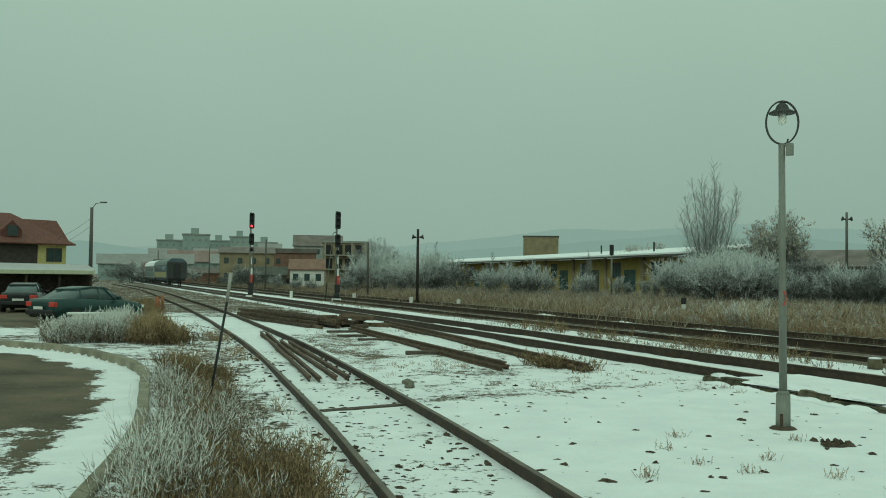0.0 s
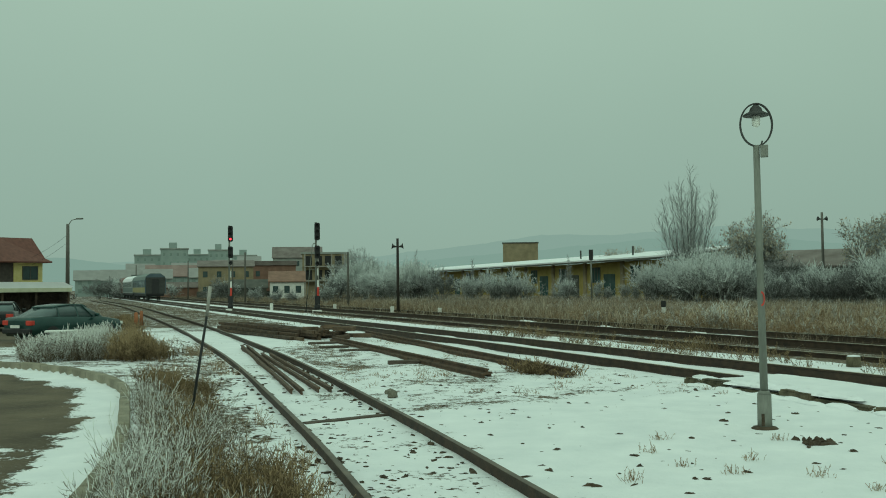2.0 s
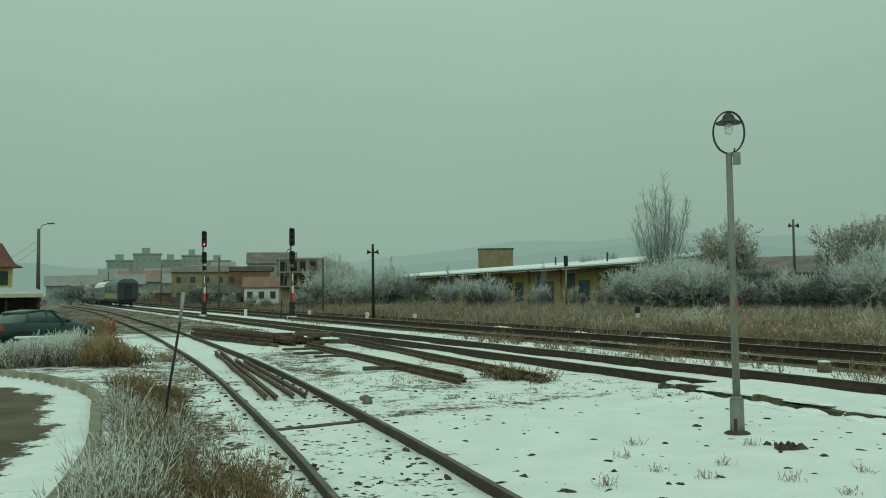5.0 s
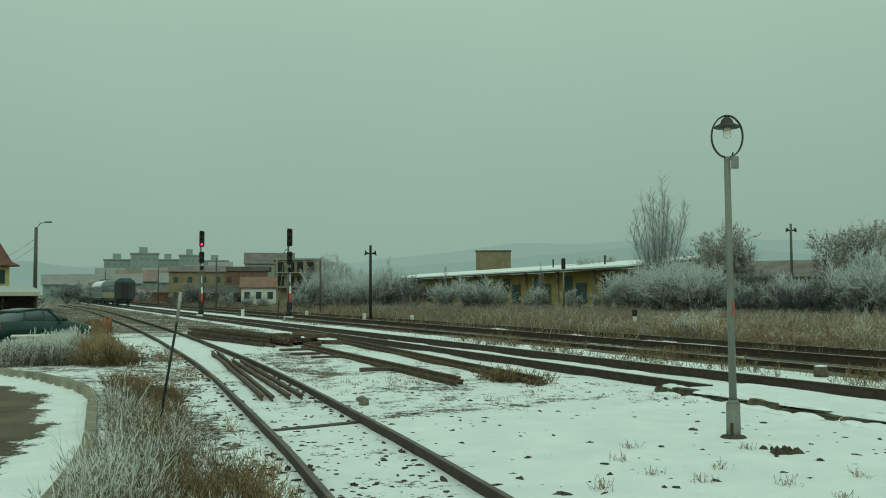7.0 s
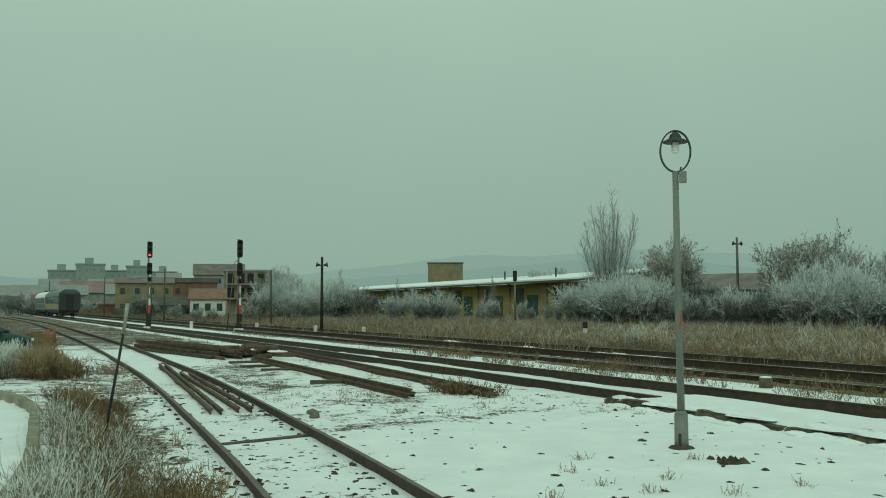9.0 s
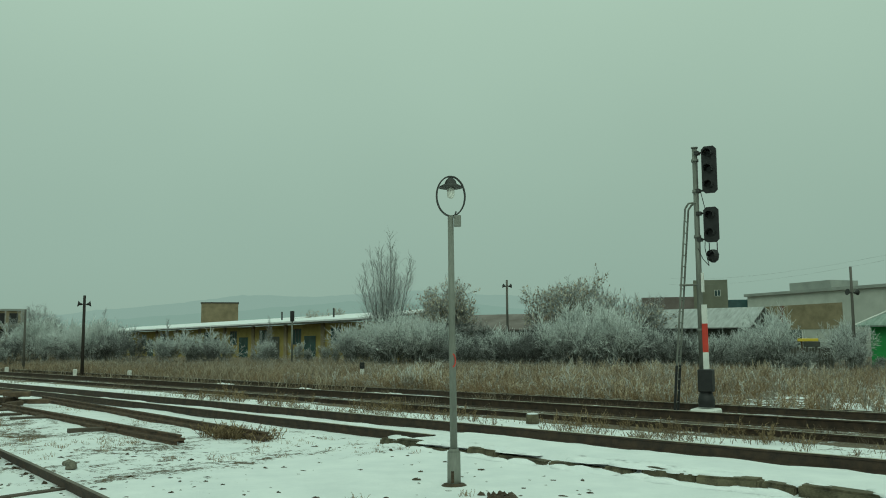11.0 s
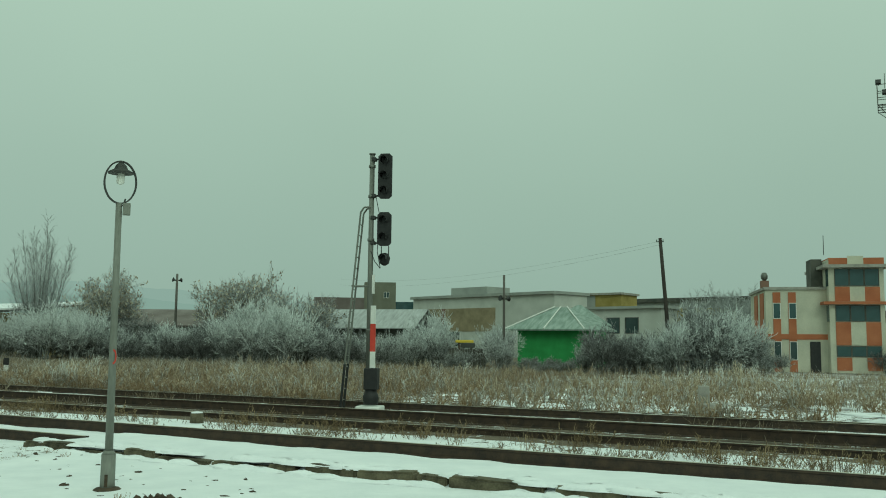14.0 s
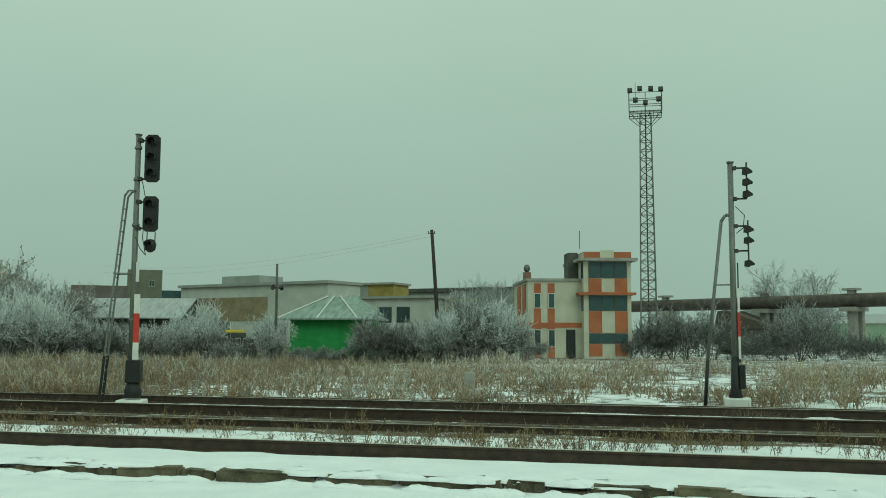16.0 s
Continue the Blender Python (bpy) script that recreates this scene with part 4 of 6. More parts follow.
bent(bm, [Vector((0.1, 0, SH - 1.2)), Vector((0.34, 0, SH - 1.45)), Vector((0.3, 0, SH - 1.8)), Vector((0.12, 0, SH - 1.95))], 0.012, 5)
part("cable", bm, DARKSTEEL, sd)
bm = bmesh.new()
bent(bm, [Vector((-0.72, 0, 1.2)), Vector((-0.27, 0, SH - 1.6)), Vector((-0.16, 0, SH - 1.44)), Vector((0, 0, SH - 1.44))], 0.045, 8)
part("stay", bm, GALV, sd, "bent tubular stay")
bm = bmesh.new()
tube(bm, (-0.8, 0, 0), (-0.71, 0, 1.25), 0.05, sides=8)
part("stay_foot", bm, BLACK, sd)
bm = bmesh.new()
tube(bm, (-0.45, 0, 3.3), (0, 0, 3.3), 0.02, sides=5)
part("stay_brace", bm, GALV, sd)
for z0, z1, mm in ((1.3, 1.9, WHITE), (1.9, 2.55, RED), (2.55, 3.2, WHITE)):
    block("marker_band", (0.1, 0.16, -0.1, 0.1, z0, z1), mm, sd)
bm = bmesh.new()
tube(bm, (0.13, 0.05, 1.2), (0.13, 0.05, 3.9), 0.02, sides=5)
part("conduit", bm, DARKSTEEL, sd)
block("relay_box", (0.1, 0.26, -0.14, 0.14, 0.5, 1.15), BLACK, sd, bevel=0.03)
bm = bmesh.new()
spin(bm, [(0.2, 0.2), (0.13, 0.5), (0.1, 1.35)], 12)
part("base_casting", bm, BLACK, sd)
block("foundation", (-0.3, 0.38, -0.3, 0.3, -0.05, 0.26), WHITE, sd, "whitewashed concrete foot", bevel=0.03)

# ring lamp post in the snow
lp = Vector((4.52, 12.02, 0))
lamp = thing("ring_lamp_post", lp, -20.6, "pale grey steel lamp post with a ring round its shaded lamp", "lamp post")
bm = bmesh.new()
tube(bm, (0, 0, -0.05), (0, 0, 0.45), 0.095, 0.09, 18)
tube(bm, (0, 0, 0.45), (0, 0, 0.5), 0.09, 0.06, 18)
part("sleeve", bm, LAMPGREY, lamp)
bm = bmesh.new()
tube(bm, (0, 0, 0.5), (-0.02, 0, 3.78), 0.052, 0.042, 18)
part("post", bm, LAMPGREY, lamp)
bm = bmesh.new()
RC, RX, RZ = 4.06, 0.205, 0.285
last = None
for i in range(41):
    a = 2 * math.pi * i / 40
    c, s_ = math.cos(a), math.sin(a)
    p = [bm.verts.new((-0.015 + (RX + d) * c, y_, RC + (RZ + d) * s_)) for d, y_ in ((0.012, -0.02), (0.012, 0.02), (-0.008, 0.02), (-0.008, -0.02))]
    if last:
        for k in range(4):
            bm.faces.new((last[k], last[(k + 1) % 4], p[(k + 1) % 4], p[k]))
    last = p
part("ring", bm, DARKSTEEL, lamp, "dark flat steel ring", m=pose(0, 0, 0, 0, 0, 12))
bm = bmesh.new()
spin(bm, [(0.17, 4.18), (0.165, 4.2), (0.09, 4.24), (0.07, 4.29), (0.03, 4.33)], 20, (-0.015, 0, 0))
part("shade", bm, DARKSTEEL, lamp, "dark enamel shade")
bm = bmesh.new()
spin(bm, [(0.02, 4.03), (0.05, 4.05), (0.056, 4.12), (0.05, 4.19)], 14, (-0.015, 0, 0))
part("bulb", bm, MILK, lamp, "white glass bulb")
block("fuse_box", (0.03, 0.13, -0.05, 0.06, 3.62, 3.78), LAMPGREY, lamp, bevel=0.008)
bm = bmesh.new()
tube(bm, (0.03, 0, 3.74), (0.06, 0, 3.84), 0.012, sides=6)
part("fuse_box_cable", bm, DARKSTEEL, lamp)
bm = bmesh.new()
last = None
for i in range(11):
    a = math.pi * (-0.5 + i / 10)
    q = [bm.verts.new((0.0 + (0.052 + 0.0) * math.sin(b_), -(0.056) * math.cos(b_), 1.72 + r_ * math.sin(a))) for r_, b_ in ((0.10, -0.1 + math.cos(a) * 0.95), (0.075, -0.1 + math.cos(a) * 0.6))]
    if last:
        bm.faces.new((last[0], last[1], q[1], q[0]))
    last = q
part("painted_mark", bm, RED, lamp, "faded red painted arc")
block("rust_patch", (-0.04, 0.0, -0.098, -0.088, 0.04, 0.2), EARTH, lamp)
bm = bmesh.new()
spin(bm, [(0.2, -0.02), (0.15, 0.02), (0.1, 0.03)], 14)
part("soil_collar", bm, EARTH, lamp, "bare earth at the foot")


def post_with_horns(at, h, mat, label, r=0.11, horns=True, lean=0.0, turn=0, drop=0.62):
    ob = thing("wooden_pole", at, turn, label, "pole")
    bm = bmesh.new()
    tube(bm, (0, 0, -0.1), (lean, 0, h), r, r * 0.75, 10)
    part("shaft", bm, mat, ob)
    if horns:
        for sx in (-1, 1):
            bm = bmesh.new()
            spin(bm, [(0.05, 0.0), (0.09, 0.16), (0.22, 0.3)], 12)
            part("loudspeaker", bm, DARKSTEEL, ob, "horn loudspeaker", m=pose(lean + sx * 0.12, -0.05, h - drop, 0, sx * 80, 0))
        bm = bmesh.new()
        tube(bm, (lean - 0.3, 0, h - drop), (lean + 0.3, 0, h - drop), 0.03, sides=6)
        part("crossarm", bm, DARKSTEEL, ob)
    return ob


post_with_horns(polar(-1.62, 67), 5.45, CREOSOTE, "dark wooden pole carrying two horn loudspeakers", 0.12)
post_with_horns(polar(24.05, 88), 8.1, POLEGREY, "grey wooden pole carrying loudspeakers behind the weeds", 0.14)
post_with_horns(polar(44.33, 66), 6.9, POLEGREY, "grey wooden pole carrying loudspeakers by the bushes", 0.11, drop=1.75)
for az, d, h in ((-17.5, 165, 6.0), (-14.5, 160, 6.6), (-11.85, 150, 6.4), (-11.1, 112, 6.2), (-4.75, 92, 5.4)):
    post_with_horns(polar(az, d), h, POLEGREY, "slender bare line pole near the far houses", 0.12, False)
lean_pole = post_with_horns(polar(54.6, 64), 9.3, CREOSOTE, "leaning tarred pole with a yellow painted band", 0.16, False, -0.65, -54.6)
bm = bmesh.new()
tube(bm, (-0.05, 0, 1.0), (-0.08, 0, 1.45), 0.175, sides=10)
part("yellow_band", bm, YELLOWP, lean_pole)
bm = bmesh.new()
tube(bm, (-0.9, 0, 9.05), (-0.4, 0, 9.05), 0.03, sides=5)
for dx in (-0.88, -0.45):
    tube(bm, (dx, 0, 9.05), (dx, 0, 9.2), 0.03, sides=6)
part("insulator_arm", bm, DARKSTEEL, lean_pole)

# overhead wires sagging from the leaning pole to the far hall
top = polar(54.05, 64, 9.1)
for k_, (az, d, z) in enumerate(((34, 132, 11.0), (34, 132, 10.4))):
    ob = thing("overhead_wire", (0, 0, 0), 0, "thin overhead wire between poles", "wire", "overhead wires")
    bm = bmesh.new()
    b = polar(az, d, z)
    pts = [top.lerp(b, i / 20) - Vector((0, 0, 1.2 * 4 * (i / 20) * (1 - i / 20) + k_ * 0.25)) for i in range(21)]
    bent(bm, pts, 0.005, 4)
    part("strand", bm, WIRE, ob)

# street lamp by the yard
sl_ = thing("street_lamp", polar(-21.3, 88), 0, "concrete street lamp pole with a short arm", "street lamp")
bm = bmesh.new()
tube(bm, (0, 0, 0), (0, 0, 7.85), 0.2, 0.14, 10)
part("pole", bm, POLEGREY, sl_)
bm = bmesh.new()
bent(bm, [Vector((0, 0, 7.7)), Vector((0.35, 0, 8.2)), Vector((0.9, 0, 8.3))], 0.035, 6)
part("arm", bm, GALV, sl_)
block("lantern", (0.75, 1.35, -0.12, 0.12, 8.25, 8.38), GALV, sl_, bevel=0.03)
for z in (6.9, 6.2):
    ob = thing("service_wire", (0, 0, 0), 0, "wire from the street lamp to the house", "wire", "overhead wires")
    bm = bmesh.new()
    a, b = polar(-21.3, 88, z), polar(-23.2, 92, z - 1.9)
    bent(bm, [a.lerp(b, i / 8) - Vector((0, 0, 0.6 * (i / 8) * (1 - i / 8))) for i in range(9)], 0.012, 4)
    part("strand", bm, DARKSTEEL, ob)

# thin leaning marker rod near the kerb
rod = thing("marker_rod", (-3.31, 12.8, 0), 0, "thin dark leaning rod with a pale tip", "marker post")
bm = bmesh.new()
tube(bm, (0, 0, -0.1), (0.26, 0.0, 1.55), 0.022, 0.018, 8)
part("rod", bm, BLACK, rod)
bm = bmesh.new()
tube(bm, (0.26, 0, 1.55), (0.31, 0, 1.97), 0.022, 0.026, 8)
part("tip", bm, CONCRETE, rod, "pale worn tip")


# ---- vegetation ----
def shrub_segments(rng, height, spread, stems, twigs, levels=3, droop=0.0, thick=0.02):
    segs = []

    def grow(p, d, length, r, lev):
        k = 4
        for i in range(k):
            d2 = d + rng.normal(0, 0.16, 3)
            d2[2] += 0.10 - droop * (i / k)
            d2 /= np.linalg.norm(d2)
            q = p + d2 * length / k
            segs.append((*p, *q, r * (1 - 0.2 * i / k), r * (1 - 0.2 * (i + 1) / k)))
            if lev < levels and i >= 1:
                for _ in range(twigs):
                    dd = d2 + rng.normal(0, 0.62, 3)
                    dd[2] += 0.15
                    dd /= np.linalg.norm(dd)
                    grow(q, dd, length * rng.uniform(0.35, 0.6), r * 0.55, lev + 1)
            p, d = q, d2

    for _ in range(stems):
        a = rng.uniform(0, 2 * np.pi)
        lean_ = rng.uniform(0.05, 1.0) * spread
        d = np.array([math.cos(a) * lean_, math.sin(a) * lean_, 1.0])
        d /= np.linalg.norm(d)
        p = np.array([math.cos(a) * 0.25 * spread, math.sin(a) * 0.25 * spread, -0.05])
        grow(p, d, height * rng.uniform(0.45, 0.72), thick, 1)
    return np.array(segs)


FROST = frosted("frosted_twigs", (0.115, 0.115, 0.105), (0.66, 0.70, 0.68), 0.0, 3.4, 0.7)
DARKTWIG = frosted("dark_frosted_twigs", (0.085, 0.085, 0.08), (0.40, 0.42, 0.41), 0.5, 6.0, 0.6)
BARK = material("grey_bark", (0.06, 0.055, 0.048), (0.17, 0.16, 0.145), 0.95, 4, 0.4)
SEEDS = material("dry_seeds", (0.24, 0.185, 0.12), (0.62, 0.57, 0.46), 0.95, 2, 0, island=0.8)
STRAW = frosted("dry_weeds", (0.25, 0.165, 0.09), (0.58, 0.50, 0.37), 0.05, 1.0, 0.6)
PALEWEED = frosted("frosted_field_weeds", (0.24, 0.205, 0.155), (0.64, 0.65, 0.61), 0.0, 1.0, 0.6)
BROWNWEED = frosted("brown_weeds", (0.17, 0.125, 0.078), (0.46, 0.41, 0.32), 0.0, 0.9, 0.6)

rng = np.random.default_rng(5)
bush_meshes = []
for i in range(6):
    sg = shrub_segments(rng, 4.0, 0.55 + 0.1 * i, 15, 3, 3, 0.04 + 0.03 * i, 0.026)
    sg[:, 6:] = np.maximum(sg[:, 6:], 0.014)
    sg[:, :6] *= 4.0 / max(sg[:, 5].max(), 1)
    v, f = rods(sg)
    bush_meshes.append(soup("bush", v, f, FROST if i < 4 else DARKTWIG))


def bush(at, height, wide, label="bare bush thickly covered with hoar frost", kind=None, name="bush"):
    me = bush_meshes[rng.integers(0, 4) if kind is None else kind]
    ob = new(name, me)
    ob.matrix_basis = Matrix.LocRotScale(Vector(at), Euler((0, 0, rng.uniform(0, 6.28))), (wide, wide, height / 4.0))
    return tagged(ob, label, "bush", "frosted thicket")


# the thicket in front of the sheds, from north to east: spells of tall and low growth
for az in np.arange(-3.6, 61, 0.55):
    for row in range(2):
        a_ = az + rng.uniform(-0.35, 0.35)
        d_ = np.interp(a_, [-4, 0, 6, 14, 20, 30, 38, 44, 50, 58, 62], [118, 110, 100, 92, 84, 76, 68, 65, 63, 64, 66]) + row * 5 + rng.uniform(-2, 2)
        h_ = np.interp(a_, [-4, -1, 0, 2, 4.3, 5, 7, 7.6, 13.4, 14.2, 16, 17, 19.2, 19.8, 22, 25.5, 27, 30, 32.5, 33.5, 36, 38, 38.5, 40.3, 41, 42.6, 43.2, 44.4, 44.9, 49.2, 49.9, 50.6, 51, 53, 54, 56, 59.4, 60], [5.0, 4.6, 4.2, 4.2, 3.9, 3.4, 3.4, 2.4, 2.2, 3.6, 4.4, 5.2, 5.2, 3.0, 3.3, 3.4, 4.6, 5.0, 4.2, 3.2, 2.4, 2.6, 4.4, 4.2, 1.3, 1.4, 3.2, 3.0, 0.9, 0.9, 3.9, 3.7, 2.6, 2.6, 2.8, 4.4, 4.2, 1.4])
        if rng.random() < (0.55 if 0.5 < a_ < 14 else 0.22):
            continue
        h_ *= rng.uniform(0.75, 1.3)
        dark = (19.6 < a_ < 26.5 or 32.4 < a_ < 35.5 or -1.5 < a_ < 13.6 or 50 < a_ < 60) and rng.random() < 0.5
        bush(polar(a_, d_), h_, rng.uniform(0.75, 1.15) * max(h_, 1.8) / 4.4, "dark frosted bush in a tangled thicket" if dark else "bare bush thickly covered with hoar frost", 4 + rng.integers(0, 2) if dark else None)
for az in np.arange(66.5, 84, 0.8):
    h_ = rng.uniform(1.2, 2.6) + (1.6 if 67.5 < az < 72 or 74.5 < az < 77.5 else 0)
    bush(polar(az, rng.uniform(72, 84)), h_ * 1.25, 0.35 + h_ / 6.0, "dark frosted bush below the pipeline", 4 + int(rng.integers(0, 2)))
for az, d, h_ in ((-4.6, 125, 6.0), (-3.6, 128, 6.6), (-5.3, 135, 4.5), (-2.6, 122, 5.6), (17.0, 84, 5.2), (18.4, 82, 5.0), (18.9, 85, 4.6), (16.2, 88, 4.2), (30.5, 70, 5.2), (29.2, 71, 4.6), (57.2, 68, 5.2), (58.6, 70, 5.0), (56.0, 66, 4.2)):
    bush(polar(az, d), h_, h_ / 4.3)


def fan_tree(at, height, label, stems=9, spread=0.34):
    """A slender tree of several upright stems with fine rising twigs."""
    ob = thing("tree", at, 0, label, "tree")
    big, fine = [], []
    for i in range(stems):
        a = 2.4 * i + rng.uniform(-0.3, 0.3)
        ln = spread * (0.05 if i == 0 else 0.25 + 0.75 * (i % 5) / 4)
        h = height * (1.0 if i == 0 else rng.uniform(0.72, 0.95) - 0.25 * ln)
        d = np.array([math.cos(a) * ln, math.sin(a) * ln, 1.0])
        p = np.array([0.15 * math.cos(a), 0.15 * math.sin(a), -0.1])
        k = 12
        for j in range(k):
            d2 = d / np.linalg.norm(d) + rng.normal(0, 0.05, 3)
            q = p + d2 / np.linalg.norm(d2) * h / k
            r0, r1 = (0.0036 * height * (1 - (j + e_) / (k + 1)) ** 1.3 + 0.010 for e_ in (0, 1))
            big.append((*p, *q, r0, r1))
            d = d * np.array([0.97, 0.97, 1])
            for _ in range(8 if j > 2 else 2):
                t0 = p + (q - p) * rng.random()
                b_ = rng.uniform(0, 6.28)
                dd = np.array([math.cos(b_), math.sin(b_), 0]) * rng.uniform(0.3, 0.85) + np.array([0, 0, 1.0])
                dd /= np.linalg.norm(dd)
                L_ = height * rng.uniform(0.10, 0.26) * (1.15 - j / k)
                for m_ in range(3):
                    e_ = t0 + (dd + rng.normal(0, 0.12, 3)) * L_ / 3
                    fine.append((*t0, *e_, 0.010, 0.008))
                    for _ in range(2):
                        g_ = e_ + (dd + rng.normal(0, 0.4, 3)) * L_ * 0.3
                        fine.append((*e_, *g_, 0.007, 0.005))
                    t0 = e_
            p = q
    for arr, nm, mt in ((big, "trunk", BARK), (fine, "crown", DARKTWIG)):
        v, f = rods(np.array(arr))
        o = new(nm, soup(nm, v, f, mt))
        o.parent = ob
    return ob


for az, d, h_ in ((-12.6, 150, 4.2), (-12.1, 152, 3.6), (-13.0, 158, 3.0), (-19.6, 190, 4.5), (-19.0, 186, 5.0), (-18.4, 182, 4.2), (-17.8, 178, 4.0), (-16.6, 175, 3.2), (-15.4, 172, 3.0), (-10.4, 118, 2.2), (-9.2, 112, 2.0), (-8.2, 110, 1.8), (-6.2, 104, 2.6), (-5.6, 108, 3.6)):
    bush(polar(az, d), h_, h_ / 3.6, "frosted garden bush by the far houses", int(rng.integers(2, 6)))


def round_tree(at, height, wide, label, seeds=0):
    """A short trunk under a rounded crown of very many fine frosted twigs."""
    ob = thing("tree", at, 0, label, "tree")
    big, fine = [], []

    def grow(p, d, length, r, lev):
        steps_ = 4 if lev < 3 else 2
        for i in range(steps_):
            d2 = d + rng.normal(0, 0.16, 3)
            d2 /= np.linalg.norm(d2)
            q = p + d2 * length / steps_
            (big if lev < 2 else fine).append((*p, *q, r, r * 0.86))
            r = r * 0.86
            if lev < 3 and i >= 1:
                for _ in range(3):
                    dd = d2 + rng.normal(0, 0.55, 3)
                    dd[2] += 0.12
                    grow(q, dd / np.linalg.norm(dd), length * rng.uniform(0.36, 0.58), max(r * 0.5, 0.013), lev + 1)
            p, d = q, d2

    for i in range(14):
        a = 2.4 * i
        d = np.array([math.cos(a), math.sin(a), 0]) * (0.1 + 0.055 * i) * wide + np.array([0, 0, 1.0])
        grow(np.array([0.1 * math.cos(a), 0.1 * math.sin(a), -0.1]), d / np.linalg.norm(d), height * (0.62 - 0.012 * i), 0.0075 * height, 0)
    top_ = max(q[5] for q in fine)
    for arr, nm, mt in ((big, "trunk", BARK), (fine, "crown", DARKTWIG)):
        arr = np.array(arr)
        arr[:, :6] *= height / top_
        v, f = rods(arr)
        o = new(nm, soup(nm, v, f, mt))
        o.parent = ob
    if seeds:
        tips = np.array(fine)[:, 3:6] * height / top_
        tips = tips[tips[:, 2] > height * 0.42]
        tips = tips[rng.permutation(len(tips))[:seeds]]
        n = len(tips)
        v, f = blades(tips - np.array([0, 0, 0.08]), rng.uniform(0.10, 0.24, n), rng.uniform(0, 0.7, n), rng.uniform(0.08, 0.20, n), rng)
        o = new("foliage", soup("foliage", v, f, SEEDS))
        o.parent = ob
        tagged(o, "brown dry seed clusters")
    return ob


fan_tree(polar(16.4, 94), 13.6, "tall slender bare tree with upright frosted limbs", 14, 0.36)
fan_tree(polar(-0.6, 120), 6.6, "thin bare sapling behind the loudspeaker pole", 3, 0.4)
fan_tree(polar(3.0, 108), 5.0, "thin bare sapling in front of the goods shed", 4, 0.5)
fan_tree(polar(9.0, 104), 5.2, "thin bare sapling in front of the goods shed", 4, 0.4)
round_tree(polar(20.0, 92), 9.6, 1.0, "bare tree hung with brown seed clusters", 4200)
round_tree(polar(28.0, 85), 9.0, 1.15, "bare tree hung with brown seed clusters", 4200)
round_tree(polar(31.2, 82), 7.4, 1.0, "small frosted tree in the thicket", 1200)
round_tree(polar(12.6, 140), 7.6, 1.5, "low spreading tree with brown seed clusters", 3600)
round_tree(polar(57.9, 104), 9.2, 1.0, "round frosted bare tree behind the bushes")
round_tree(polar(75.9, 112), 10.6, 1.1, "round frosted bare tree behind the pipeline")
round_tree(polar(-4.2, 146), 8.6, 1.1, "frosted bare tree by the gardens")


def weeds(name, pts, hmin, hmax, wmin, wmax, mat, label, lean=1.3):
    pts = np.asarray(pts, float)
    n = len(pts)
    h = rng.uniform(hmin, hmax, n) * rng.uniform(0.5, 1.0, n)
    h *= np.array([0.72 + 0.75 * ground_noise(p[0], p[1], 0.21) + 0.45 * ground_noise(p[0], p[1], 0.8) for p in pts]).clip(0.25, 1.5)
    v, f = blades(pts, h, rng.uniform(0, lean, n), rng.uniform(wmin, wmax, n), rng)
    return tagged(new(name, soup(name, v, f, mat)), label, "weeds", kind="stuff")


def scatter(n, s0, s1, o0, o1, clump=0.35, per=12, keep=None):
    """Clumped places in the frame of the tracks."""
    m = n // per
    c = np.stack([rng.uniform(s0, s1, m), rng.uniform(o0, o1, m)], 1)
    if keep is not None:
        c = c[[keep(s, o) for s, o in c]]
    q = np.repeat(c, per, 0) + rng.normal(0, clump, (len(c) * per, 2))
    return np.stack([-0.375 * q[:, 0] + 0.927 * q[:, 1], 0.927 * q[:, 0] + 0.375 * q[:, 1], np.full(len(q), -0.06)], 1)


def field(s, o):
    return ground_noise(s, o * 1.6, 0.2) + 0.5 * ground_noise(s, o, 0.7) > 0.08 - 0.55 * step01(s, 10, 30)


weeds("frost_weeds", scatter(50000, -16, 110, 32, 66, 0.35, 14, field), 0.45, 1.15, 0.010, 0.026, PALEWEED, "tall weeds white with hoar frost before the thicket")
weeds("field_weeds", scatter(150000, -18, 120, 24.6, 70, 0.4, 14, field), 0.3, 0.85, 0.010, 0.028, STRAW, "dry straw-coloured weeds touched with hoar frost")
weeds("far_weeds", scatter(60000, 30, 190, 21, 62, 0.5, 12), 0.4, 0.95, 0.02, 0.06, BROWNWEED, "brown weeds along the far tracks")
weeds("siding_weeds", scatter(22000, 44, 125, -1.5, 11.5, 0.45, 12, lambda s, o: ground_noise(s, o, 0.25) > -0.08 and float(np.hypot(SX - along(s, o).x, SY - along(s, o).y).min()) > 2.0), 0.2, 0.6, 0.012, 0.035, BROWNWEED, "brown dead grass between the siding and the main track")
weeds("track_weeds", scatter(26000, -14, 70, 16.2, 25.5, 0.25, 10, lambda s, o: ground_noise(s, o, 0.5) > 0.05), 0.10, 0.42, 0.008, 0.02, BROWNWEED, "brown dead grass between the rails")


# ---- near ground: kerb, platform edge, old rails and timbers ----
kerb = thing("kerb", (0, 0, 0), 0, "curved concrete kerb along the yard road", "kerb", kind="structure")
kerb_len = [0.0]
for p, q in zip(KERB, KERB[1:]):
    kerb_len.append(kerb_len[-1] + (q - p).length)


def on_line(line, lens, t):
    t = min(max(t, 0), lens[-1] - 1e-6)
    i = max(k for k in range(len(lens)) if lens[k] <= t)
    i = min(i, len(line) - 2)
    f_ = (t - lens[i]) / (lens[i + 1] - lens[i])
    d = (line[i + 1] - line[i]).normalized()
    return line[i].lerp(line[i + 1], f_), d


